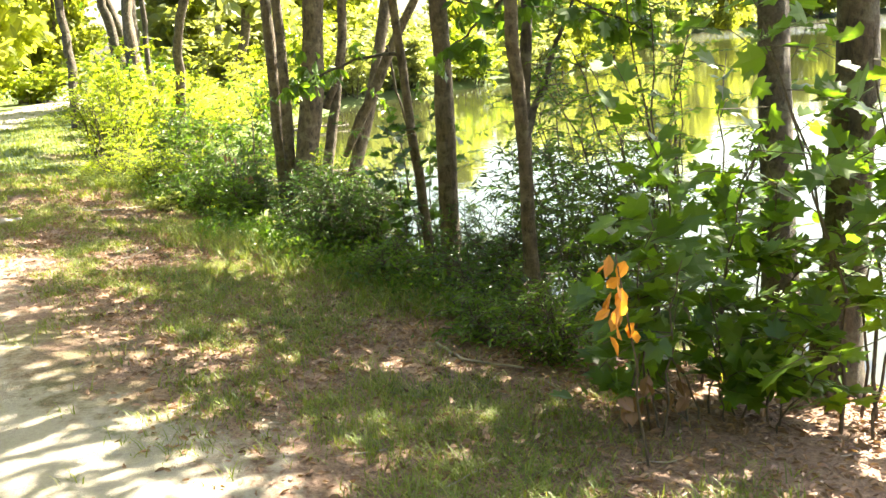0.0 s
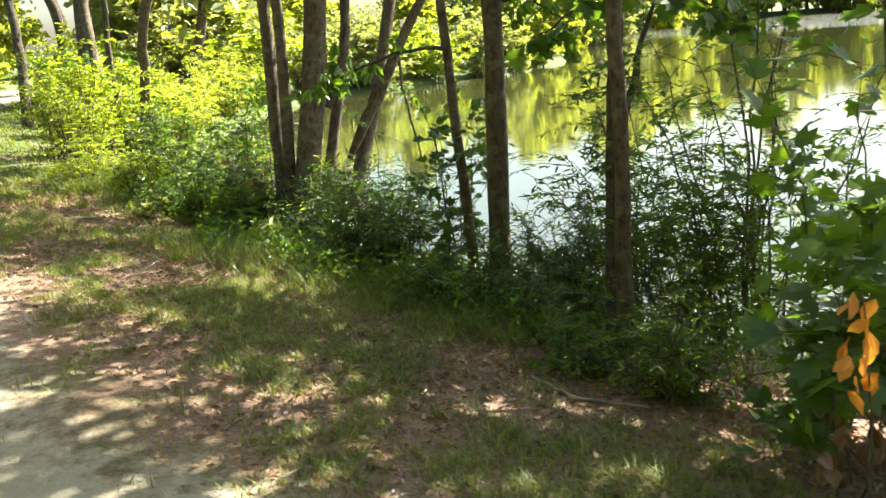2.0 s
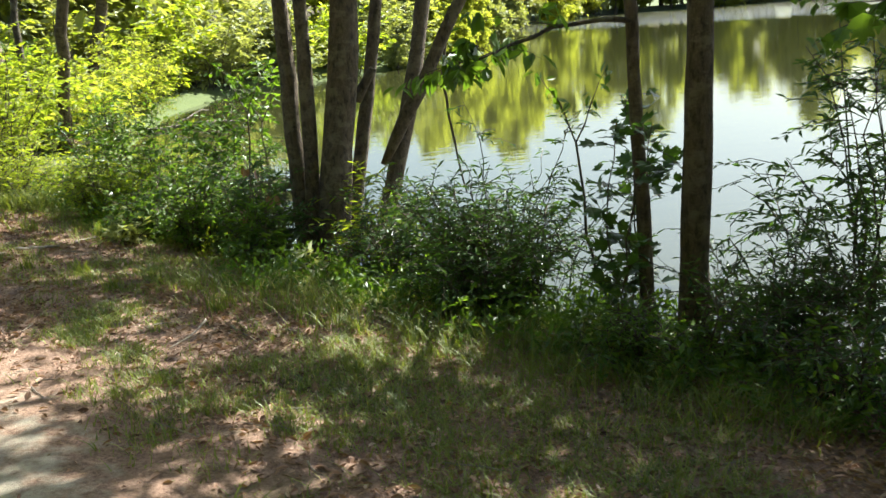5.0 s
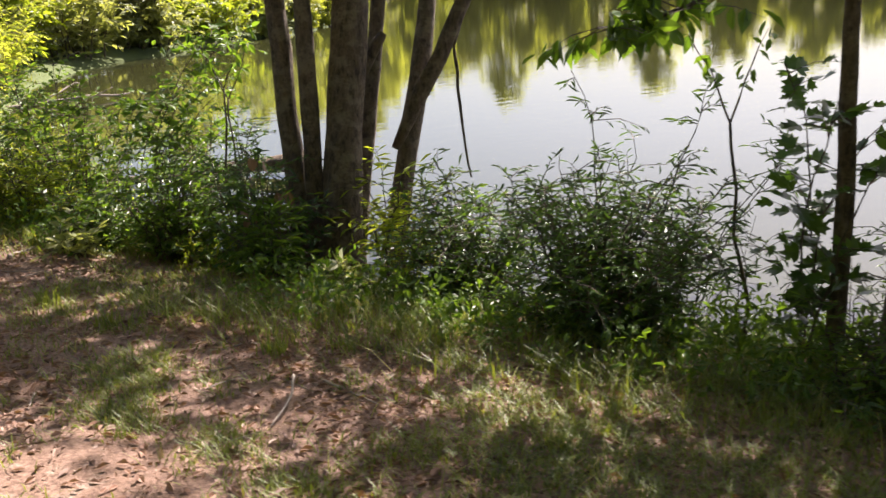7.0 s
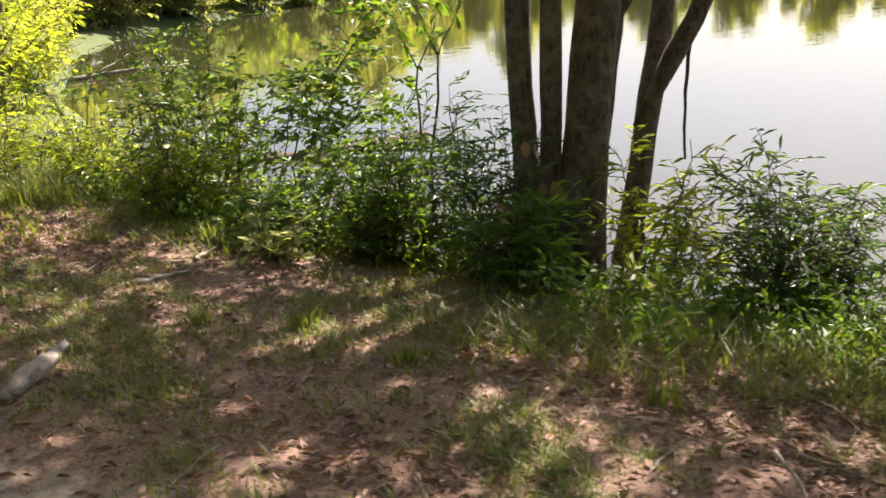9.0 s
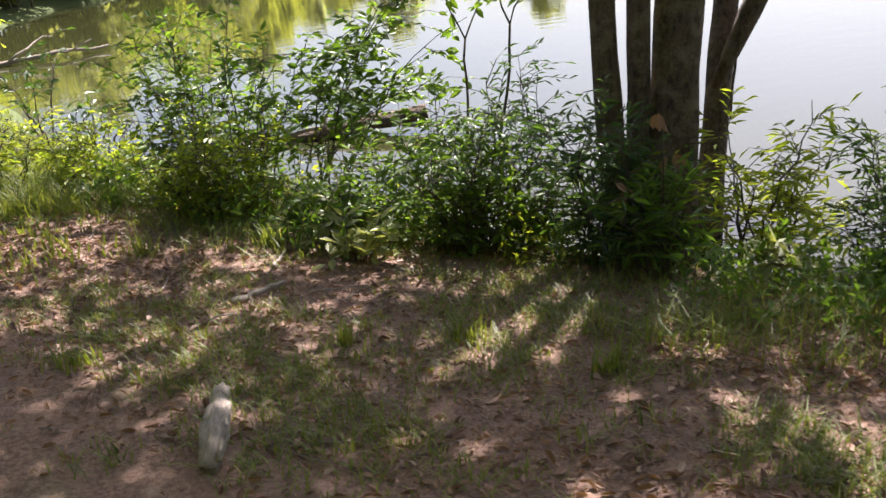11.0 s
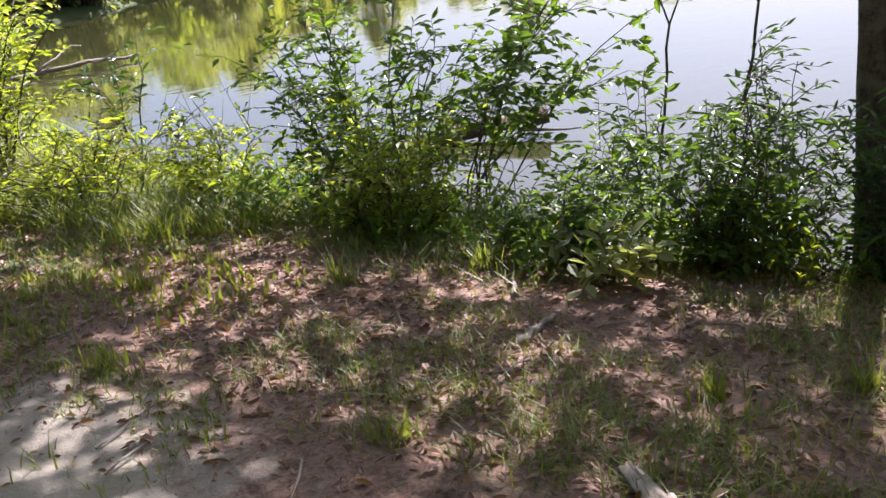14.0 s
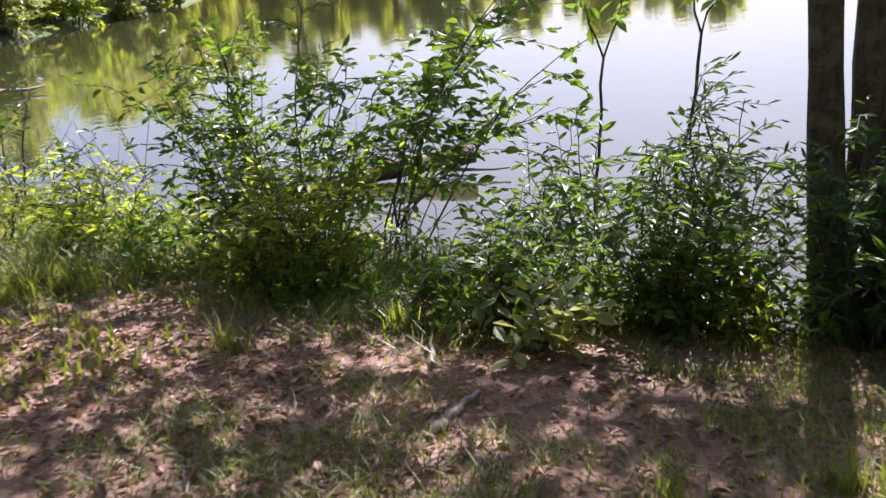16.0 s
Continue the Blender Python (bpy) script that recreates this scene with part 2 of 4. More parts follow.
def build_ground():
    xs, ys = spread(-8, 3, 0.075, 1500), spread(0, 16, 0.075, 1500)
    X, Y = np.meshgrid(xs, ys)
    P = np.stack([X.ravel(), Y.ravel()], 1)
    sh = Shape()
    w, h = len(xs), len(ys)
    i = (np.arange(h - 1)[:, None] * w + np.arange(w - 1)).ravel()
    sh.add(np.c_[P, height(P)], np.stack([i, i + 1, i + w + 1, i + w], 1))
    m, n, l = nodes_of("ground_soil")
    p = n["Principled BSDF"]
    fine, mid, big = noise_tex(n, l, 55, 6, 0.7), noise_tex(n, l, 9, 5, 0.65), noise_tex(n, l, 1.1, 4)
    soil = mixc(n, l, mid, (0.04, 0.021, 0.013), (0.18, 0.104, 0.068))
    soil = mixc(n, l, ramp(n, l, fine, [(0.4, (0, 0, 0)), (0.65, (1, 1, 1))]), soil, (0.25, 0.158, 0.115))
    turf = mixc(n, l, mid, (0.03, 0.05, 0.012), (0.09, 0.115, 0.028))
    sand = mixc(n, l, fine, (0.17, 0.145, 0.112), (0.37, 0.325, 0.26))
    at = n.new("ShaderNodeAttribute")
    at.attribute_name = "sand"
    at2 = n.new("ShaderNodeAttribute")
    at2.attribute_name = "turf"
    add = n.new("ShaderNodeMath")
    add.operation = "MULTIPLY_ADD"
    l.new(mid, add.inputs[0])
    add.inputs[1].default_value = 0.9
    l.new(at.outputs["Fac"], add.inputs[2])
    add2 = n.new("ShaderNodeMath")
    add2.operation = "MULTIPLY_ADD"
    l.new(big, add2.inputs[0])
    add2.inputs[1].default_value = 0.9
    l.new(at2.outputs["Fac"], add2.inputs[2])
    col = mixc(n, l, ramp(n, l, add2.outputs[0], [(0.75, (0, 0, 0)), (1.05, (1, 1, 1))]), soil, turf)
    col = mixc(n, l, ramp(n, l, add.outputs[0], [(0.8, (0, 0, 0)), (1.1, (1, 1, 1))]), col, sand)
    l.new(col, p.inputs["Base Color"])
    p.inputs["Roughness"].default_value = 0.95
    bump(n, l, fine, 0.7, 0.02, p.inputs["Normal"])
    me = sh.mesh("ground", m, True)
    d, _ = to_line(P, TRACK, False)
    s = inland(P)
    sandv = np.clip(1.1 - (d + 0.35 * wave(P, 1.4, 9)) / 1.75, -0.6, 0.85)
    turfv = np.clip(np.interp(s, [0, 1, 3, 9, 14], [0.5, 0.1, 0.25, 0.6, 0.75]) + 0.25 * wave(P, 0.7, 12) + 0.35 * (P[:, 1] > 12) + 0.5 * (P[:, 1] > 24), 0, 1.2)
    for nm, val in (("sand", sandv), ("turf", turfv)):
        a = me.attributes.new(nm, "FLOAT", "POINT")
        a.data.foreach_set("value", val)
    tagged(new("ground", me), "brown leaf-strewn bank with a sandy track", "ground", kind="structure")


def build_water():
    m, n, l = nodes_of("pond_water")
    p = n["Principled BSDF"]
    p.inputs["Base Color"].default_value = (0.03, 0.032, 0.012, 1)
    p.inputs["Roughness"].default_value = 0.03
    p.inputs["IOR"].default_value = 1.4
    p.inputs["Specular IOR Level"].default_value = 0.9
    rip = noise_tex(n, l, 2.2, 3, 0.5, (1.0, 2.4, 1))
    # a breeze ruffles the open water far out
    co = n.new("ShaderNodeTexCoord")
    sep = n.new("ShaderNodeSeparateXYZ")
    l.new(co.outputs["Object"], sep.inputs[0])
    reach = n.new("ShaderNodeMath")
    reach.operation = "MULTIPLY_ADD"
    l.new(sep.outputs[0], reach.inputs[0])
    reach.inputs[1].default_value = 0.45
    l.new(sep.outputs[1], reach.inputs[2])
    far = n.new("ShaderNodeMapRange")
    l.new(reach.outputs[0], far.inputs[0])
    for k, val in enumerate((72, 86, 0.16, 1.0)):
        far.inputs[k + 1].default_value = val
    b = n.new("ShaderNodeBump")
    l.new(far.outputs[0], b.inputs["Strength"])
    dist = n.new("ShaderNodeMapRange")
    l.new(reach.outputs[0], dist.inputs[0])
    for k, val in enumerate((72, 86, 0.012, 0.16)):
        dist.inputs[k + 1].default_value = val
    l.new(dist.outputs[0], b.inputs["Distance"])
    l.new(rip, b.inputs["Height"])
    l.new(b.outputs[0], p.inputs["Normal"])
    sh = Shape()
    xs, ys = np.linspace(-8, 130, 40), np.linspace(-65, 130, 40)
    X, Y = np.meshgrid(xs, ys)
    i = (np.arange(39)[:, None] * 40 + np.arange(39)).ravel()
    sh.add(np.c_[X.ravel(), Y.ravel(), np.full(1600, WATER_Z)], np.stack([i, i + 1, i + 41, i + 40], 1))
    tagged(new("water", sh.mesh("water", m, True)), "still greenish-brown pond reflecting sky and trees", "pond", kind="structure")


build_ground()
build_water()


# ---- trees ----
def crown_points(centre, radius, n, rng, clumps=26, flat=0.75):
    """Leaf places in clumps through an uneven crown."""
    c = rng.normal(size=(clumps, 3))
    c /= np.linalg.norm(c, axis=1)[:, None]
    c *= (rng.uniform(0.25, 1.05, clumps) ** 0.6)[:, None] * radius * np.array([1, 1, flat])
    size = rng.uniform(0.1, 0.22, clumps) * radius * min(1, math.sqrt(20 / clumps) * 0.8)
    k = rng.integers(0, clumps, n)
    return np.asarray(centre) + c[k] + rng.normal(size=(n, 3)) * size[k][:, None] * np.array([1, 1, 0.6]), np.asarray(centre) + c


def trunk_line(base, lean_at, lean_z, top_z, rng, amp=0.02, k=34):
    """A trunk from the ground through a point at height lean_z and on upwards."""
    b, a = np.asarray(base, float), np.asarray(lean_at, float)
    z0 = ground_z(*b) - 0.08
    zs = np.r_[z0, z0 + 0.12, z0 + 0.3, np.linspace(z0 + 0.6, top_z, k)]
    s = (zs - z0) / (lean_z - z0)
    bend = np.where(s > 1, 1 + (s - 1) * 0.75, s)
    xy = b + (a - b) * bend[:, None]
    w = np.cumsum(rng.normal(scale=amp, size=xy.shape), axis=0) * np.clip(s, 0, 1)[:, None]
    return np.c_[xy + w, zs]


NEAR = "trees along the bank"


def tree(base, lean_at, r, top_z, seed, label, bark=BARK, leaf=LEAF_MID, crown=2.2, crown_from=3.2, n_leaf=4200, leaf_len=0.14, name="tree", group="", shift=(0, 0), flare=1.5, sides=20, amp=0.008, parent=None, limbs=6):
    near = bool(parent) or group == NEAR
    rng = np.random.default_rng(seed)
    root = parent or holder(name, (0, 0, 0), label, "tree", group)
    line = trunk_line(base, lean_at, 1.4, top_z, rng, amp)
    rel = np.clip((line[:, 2] - line[0, 2]) / (top_z - line[0, 2]), 0, 1)
    radii = r * (1 - 0.72 * rel)
    radii[:3] *= (flare, 1 + (flare - 1) * 0.5, 1 + (flare - 1) * 0.2)
    sh = Shape()
    sh.tube(line, radii * (1 + 0.035 * np.sin(line[:, 2] * 5 + seed) + 0.025 * np.sin(line[:, 2] * 11.3 + seed * 2)), sides, 0.022, seed)
    part("trunk", sh, bark, root, smooth=True)
    centre = line[np.argmin(np.abs(line[:, 2] - (crown_from + top_z) / 2))] + np.array([*shift, 0.3])
    P, clumps = crown_points(centre, crown, int(n_leaf * ((0.5 if parent else 0.5) if near else 1)), rng, 32 if near else 26, flat=max(0.5, (top_z - crown_from) / 2 / crown))
    for c in clumps[:limbs]:
        z = max(crown_from * 0.8, c[2] - np.hypot(*(c - centre)[:2]) * 0.8)
        s = line[np.argmin(np.abs(line[:, 2] - z))]
        lm = Shape()
        lm.tube(wander(s, c, 8, 0.05, rng), np.linspace(r * 0.33, 0.008, 8), 6, 0.05, seed)
        part("limb", lm, bark, root, smooth=True)
    lf = Shape()
    D = rng.normal(size=P.shape) + np.array([0, 0, -0.5])
    lf.leaves(P, D, rng.uniform(0.7, 1.25, len(P)) * leaf_len, 0.6, rng)
    part("crown", lf, leaf, root)
    return root


tree_a = tree((-0.055, 6.74), (-0.04, 6.81), 0.082, 7.2, 11, "straight grey-brown tree trunk at the pond edge", crown=3.0, crown_from=2.7, n_leaf=7500, group=NEAR, shift=(2.0, 1.6))
thin_tree = tree((-0.21, 6.97), (-0.32, 6.89), 0.042, 5.6, 12, "thin leaning young tree at the pond edge", crown=1.3, crown_from=2.4, n_leaf=1700, group=NEAR, flare=1.25, shift=(1.2, 1.0))
tree((0.45, 5.56), (0.45, 5.6), 0.044, 6.2, 13, "slim dark tree trunk at the pond edge", BARK_DARK, crown=2.3, crown_from=2.9, n_leaf=4500, group=NEAR, shift=(1.5, 1.3))
tree_d = tree((0.47, 5.3), (0.4, 5.2), 0.046, 6.8, 14, "slim grey-brown tree trunk beside another", crown=2.7, crown_from=2.8, n_leaf=6000, group=NEAR, shift=(1.9, 0.9))
tree((1.68, 4.5), (1.86, 5.13), 0.1, 7.2, 15, "tree trunk wrapped in saplings on the bank", BARK_DARK, crown=2.8, crown_from=2.6, n_leaf=6000, group=NEAR, shift=(1.2, 0.6))
tree((1.84, 4.25), (1.96, 4.33), 0.115, 6.8, 16, "dark tree trunk in a thicket on the bank", BARK_DARK, crown=2.6, crown_from=2.8, n_leaf=5500, group=NEAR, shift=(1.2, -0.6))

# many-stemmed tree on the shore
stems = holder("multi_stem_tree", (0, 0, 0), "thick many-stemmed grey-brown tree leaning over the pond", "tree", NEAR)
for i, (b, a, r, top) in enumerate((((-1.95, 10.15), (-1.95, 10.3), 0.083, 7.2), ((-1.78, 9.95), (-1.47, 10.2), 0.145, 9.0), ((-1.9, 10.08), (-1.81, 10.19), 0.07, 7.6),
                                    ((-1.42, 10.02), (-0.72, 10.58), 0.085, 7.0), ((-1.64, 10.12), (-1.2, 10.42), 0.068, 6.5))):
    tree(b, a, r, top, 21 + i, "", crown=(2.4, 2.8, 2.2, 1.7, 1.6)[i], crown_from=3.4, n_leaf=(8500, 3000, 7500, 2200, 1800)[i], parent=stems, flare=1.55, amp=0.009, shift=((0.8, 0.9), (2.3, 0.6), (-0.1, 2.8), (1.8, 0.2), (1.2, 1.1))[i], limbs=4)
fork = Shape()
rg = np.random.default_rng(5)
fork.tube(wander((-1.22, 10.18, 0.16), (0.45, 9.95, 3.2), 16, 0.01, rg), np.r_[0.03, 0.05, np.linspace(0.062, 0.03, 14)], 12, 0.03, 3)
part("fork", fork, BARK, stems, smooth=True)
stub = Shape()
stub.tube(wander((-1.4, 10.27, 0.72), (-1.24, 10.2, 0.98), 5, 0.004, rg), (0.05, 0.046, 0.043, 0.04, 0.03), 10, 0.06, 3)
part("broken_stub", stub, BARK, stems, "short broken-off limb", smooth=True)

dead = Shape()
dead.tube(np.concatenate([wander((-0.62, 9.99, 1.35), (-0.6, 10.5, 0.82), 5, 0.01, rg), wander((-0.58, 10.53, 0.78), (-0.35, 10.86, -0.3), 9, 0.015, rg)]), np.linspace(0.017, 0.009, 14), 6, 0.05, 2)
part("dead_limb", dead, BARK_DARK, stems, "bare dark broken limb", smooth=True)

# trees further along the path
WOOD = "trees along the far path"
for i, (b, a, r) in enumerate((((-5.46, 17.84), (-4.85, 17.3), 0.1), ((-5.75, 17.8), (-5.6, 17.6), 0.06), ((-7.89, 22.66), (-7.92, 23.0), 0.2), ((-6.3, 18.6), (-6.5, 19.4), 0.12),
                               ((-8.6, 20.5), (-8.7, 20.6), 0.11), ((-9.7, 27.5), (-9.8, 27.4), 0.17), ((-17.0, 33.0), (-17.1, 33.0), 0.26), ((-16.4, 30.0), (-16.0, 29.6), 0.2),
                               ((-12.0, 35.5), (-12.4, 35.2), 0.2), ((-6.8, 28.5), (-6.4, 28.2), 0.16), ((-21, 40), (-21, 40.2), 0.25), ((-24, 47), (-24, 47), 0.25),
                               ((-19.5, 36.5), (-19.6, 36.5), 0.2), ((-10.5, 42), (-10.5, 42), 0.22))):
    tree(b, a, r, 11 + (i * 7 % 5), 40 + i, "dark tree trunk with sunlit crown beside the path", BARK_DARK if i % 3 else BARK, LEAF_FAR_HAZE if i % 2 else LEAF_MID, crown=2.8,
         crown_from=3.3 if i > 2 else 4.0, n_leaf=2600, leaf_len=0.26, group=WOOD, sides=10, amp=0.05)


def backdrop_tree(seed, h, crown, leaf, low):
    rng = np.random.default_rng(seed)
    root = holder("shore_tree", (0, 0, -300), "leafy green tree on the far shore of the pond", "tree", "trees on the far shore")
    tr = Shape()
    line = wander((0, 0, -0.4), (rng.normal() * 0.4, rng.normal() * 0.4, h * 0.85), 12, 0.08, rng)
    tr.tube(line, np.linspace(0.22, 0.04, 12), 8, 0.05, seed)
    part("trunk", tr, BARK, root, smooth=True)
    lf = Shape()
    for k in range(5):
        z = low + (h - low) * (k + 0.6) / 5.2
        w = crown * (1.0, 1.15, 1.0, 0.8, 0.5)[k]
        P, _ = crown_points((rng.normal() * 0.5, rng.normal() * 0.5, z), w, 950, rng, 14, 0.55)
        lf.leaves(P, rng.normal(size=P.shape) + np.array([0, 0, -0.4]), rng.uniform(0.3, 0.62, len(P)), 0.65, rng)
    part("crown", lf, leaf, root)
    return root


# the pale leaves of the second tree put distance haze into its colour
protos = [backdrop_tree(301, 9.0, 2.3, LEAF_FAR_HAZE, 0.8), backdrop_tree(302, 7.0, 2.2, LEAF_PALE, 0.4), backdrop_tree(303, 10.5, 2.5, LEAF_FAR_HAZE, 1.0)]
rb = np.random.default_rng(77)
run = np.concatenate([np.linspace(SHORE[i], SHORE[i + 1], max(2, int(np.hypot(*(SHORE[i + 1] - SHORE[i])) / (3.0 if i < 13 else 4.2))), endpoint=False) for i in range(11, 20)])
mid = SHORE.mean(0)
for i, q in enumerate(run):
    out = (q - mid) / np.linalg.norm(q - mid)
    for row in range(2):
        x, y = q + out * (0.1 + row * 4.5 + rb.uniform(-0.3, 1.3)) + rb.normal(scale=0.8, size=2)
        sc = rb.uniform(0.7, 1.08) * (1.0 if row else 0.62) * float(np.interp(math.hypot(x + 5, y - 7), [24, 44, 80, 115], [0.36, 0.6, 1.0, 1.7]))
        copy_thing(protos[int(rb.integers(3))], Matrix.Translation((x, y, ground_z(x, y))) @ Matrix.Rotation(rb.uniform(0, 6.28), 4, "Z") @ Matrix.Scale(sc, 4))
for i in range(56):
    x, y = rb.uniform(-46, -7), rb.uniform(30, 75)
    if to_line(np.array([(x, y)]), TRACK, False)[0][0] < 4:
        continue
    copy_thing(protos[int(rb.integers(3))], Matrix.Translation((x, y, ground_z(x, y))) @ Matrix.Rotation(rb.uniform(0, 6.28), 4, "Z") @ Matrix.Scale(rb.uniform(0.9, 1.5), 4))
# unseen trees added to close the landward side of the track and cut sky fill
for i in range(34):
    x, y = (5.9, -8.1) + rb.uniform(-0.6, 1.0) * np.array([-13.0, 21.0]) + rb.uniform(5.0, 13.0) * np.array([-0.85, -0.53])
    wood = copy_thing(protos[int(rb.integers(3))], Matrix.Translation((x, y, ground_z(x, y))) @ Matrix.Rotation(rb.uniform(0, 6.28), 4, "Z") @ Matrix.Scale(rb.uniform(1.0, 1.35), 4))
    tagged(wood, "unseen leafy green tree added beside the track to block sky light", "tree", "trees in the woods")
for pr in protos:
    for o in (*pr.children_recursive, pr):
        bpy.data.objects.remove(o)


# ---- shrubs ----
def shrub(base, h, spread_r, n_stem, n_twig, per_twig, leaf_len, ratio, leaf, seed, label, lobed=False, name="shrub", group="shrubs on the bank", bare=0.25, droop=-0.25, lean=(0, 0), stem_r=0.009, category="shrub", twig_len=0.32):
    """Arching stems that fork into side shoots, with leaves set one after another along each shoot."""
    rng = np.random.default_rng(seed)
    bx, by = base
    root = holder(name, (0, 0, 0), label, category, group)
    st, P, D = Shape(), [], []
    for i in range(n_stem):
        a = rng.uniform(0, 2 * np.pi)
        rr = spread_r * math.sqrt(rng.uniform(0, 1))
        x0, y0 = bx + rr * 0.45 * math.cos(a), by + rr * 0.45 * math.sin(a)
        out = np.array([rr * 0.75 * math.cos(a) + lean[0], rr * 0.75 * math.sin(a) + lean[1]]) + rng.normal(scale=0.08 * h, size=2)
        hh = h * rng.uniform(0.45, 1.1) * (1 - 0.3 * (rr / spread_r) ** 2)
        z0 = ground_z(x0, y0) - 0.03
        u = np.linspace(0, 1, 10)
        line = np.c_[x0 + out[0] * u ** 1.7, y0 + out[1] * u ** 1.7, z0 + hh * (u - 0.12 * u ** 3) / 0.88]
        line[1:] += np.cumsum(rng.normal(scale=0.012 + 0.008 * hh, size=(9, 3)) * np.array([1, 1, 0.4]), axis=0)
        st.tube(line, np.linspace(stem_r * (0.6 + 0.5 * hh), 0.002, 10), 5)
        for k in range(n_twig):
            q = rng.uniform(bare, 1.0) * 8.99
            p = line[int(q)] + (line[int(q) + 1] - line[int(q)]) * (q % 1)
            d = rng.normal(size=3) * np.array([1, 1, 0.4]) + np.array([0, 0, 0.45])
            d *= twig_len * rng.uniform(0.35, 1.35) / np.linalg.norm(d)
            sag = np.array([0, 0, -0.22 * np.linalg.norm(d)])
            st.tube(np.stack([p, p + d * 0.5, p + d + sag]), (0.0034, 0.0024, 0.0012), 3)
            v = (np.arange(per_twig) + rng.uniform(0.3, 0.9)) / per_twig
            P.append(p + d * v[:, None] + sag * (v ** 2)[:, None])
            across = np.cross(d, (0, 0, 1.0))
            across /= np.linalg.norm(across) + 1e-6
            turn = np.where(np.arange(per_twig) % 2, 1.0, -1.0)[:, None]
            D.append(d / np.linalg.norm(d) * 0.75 + across * turn * 0.8 + rng.normal(scale=0.33, size=(per_twig, 3)) + np.array([0, 0, droop]))
    part("branchwork", st, TWIG, root)
    P, D = np.concatenate(P), np.concatenate(D)
    lf = Shape()
    lf.leaves(P, D, rng.uniform(0.55, 1.2, len(P)) * leaf_len, ratio, rng, lobed)
    part("foliage", lf, leaf, root)
    return root


# dense willow-leaved bush in front of the water, its shade put into dark leaves
shrub((-0.98, 7.75), 0.95, 0.52, 74, 13, 9, 0.058, 0.26, LEAF_DARK, 101, "dense narrow-leaved bush at the water's edge, shade put into its dark green leaves", bare=0.06, twig_len=0.24, stem_r=0.006)
shrub((-0.72, 7.85), 1.35, 0.75, 20, 7, 7, 0.075, 0.18, LEAF_DARK, 102, "tall loose narrow-leaved shoots at the water's edge", bare=0.5, stem_r=0.005, twig_len=0.22)
# shaded bush behind it, likewise darkened through its leaf colour
shrub((-1.3, 8.65), 0.75, 0.42, 40, 11, 8, 0.06, 0.3, LEAF_DARK, 129, "dense green bush at the water's edge", bare=0.06, stem_r=0.006, twig_len=0.24)
shrub((-1.15, 8.9), 1.05, 0.4, 8, 9, 7, 0.08, 0.22, LEAF_MID, 130, "sunlit willow shoots above a dark bush", bare=0.5, stem_r=0.006, twig_len=0.24)
shrub((0.35, 6.55), 0.85, 0.5, 50, 12, 9, 0.055, 0.24, LEAF_DARK, 103, "dark narrow-leaved bush standing in shallow water", bare=0.1, stem_r=0.006, twig_len=0.24)
shrub((0.85, 6.6), 2.0, 0.5, 14, 18, 12, 0.068, 0.32, LEAF_DARK, 104, "tall willow shoots over the water", bare=0.2, stem_r=0.006, twig_len=0.34, lean=(-0.15, 0.1))
shrub((1.4, 5.7), 2.6, 0.65, 24, 18, 10, 0.065, 0.32, LEAF_MID, 105, "tall leafy green bush on the bank", bare=0.1, stem_r=0.007)
# maple saplings in the near thicket
shrub((1.15, 3.75), 0.7, 0.6, 12, 7, 4, 0.13, 0.9, LEAF_MID, 106, "broad-leaved maple sapling thicket on the bank", True, twig_len=0.3, droop=-0.05, stem_r=0.006)
shrub((1.7, 3.75), 2.6, 0.55, 8, 12, 4, 0.13, 0.9, LEAF_MID, 107, "tall broad-leaved maple saplings on the bank", True, bare=0.3, twig_len=0.42, droop=-0.05, stem_r=0.007)
shrub((1.2, 4.4), 2.2, 0.5, 6, 11, 4, 0.13, 0.9, LEAF_MID, 108, "slender maple saplings on the bank", True, bare=0.3, twig_len=0.42, droop=-0.05, stem_r=0.007)
shrub((0.72, 3.45), 1.15, 0.22, 3, 8, 4, 0.14, 0.9, LEAF_MID, 133, "slim maple sapling with broad lobed leaves", True, bare=0.4, twig_len=0.3, droop=-0.05, stem_r=0.006)
shrub((0.5, 4.6), 0.62, 0.36, 26, 9, 7, 0.05, 0.35, LEAF_MID, 134, "low fine-leaved green bush on the bank", bare=0.1, twig_len=0.2, stem_r=0.005)
shrub((0.2, 5.0), 0.42, 0.35, 20, 8, 7, 0.05, 0.35, LEAF_MID, 135, "low weedy growth at the tree's foot", bare=0.1, twig_len=0.18, stem_r=0.005)
shrub((-0.5, 6.45), 0.45, 0.3, 20, 8, 6, 0.055, 0.3, LEAF_MID, 136, "low fern-like weeds on the bank", bare=0.1, twig_len=0.18, stem_r=0.005)
shrub((0.95, 5.9), 1.7, 0.55, 20, 17, 12, 0.058, 0.36, LEAF_MID, 125, "fine-leaved green bush between the trunks", bare=0.1, twig_len=0.32, stem_r=0.005)
shrub((-0.3, 7.05), 2.1, 0.18, 4, 16, 4, 0.095, 0.9, LEAF_DARK, 109, "lobed-leaved sapling beside the thin tree", True, bare=0.2, twig_len=0.26, droop=-0.1, stem_r=0.006)
shrub((-0.15, 6.35), 0.5, 0.5, 18, 7, 7, 0.06, 0.3, LEAF_MID, 126, "low bushy growth at the tree's foot", bare=0.1)
shrub((0.25, 5.75), 0.55, 0.45, 18, 7, 7, 0.06, 0.35, LEAF_DARK, 127, "low dark growth below the trunks", bare=0.1)
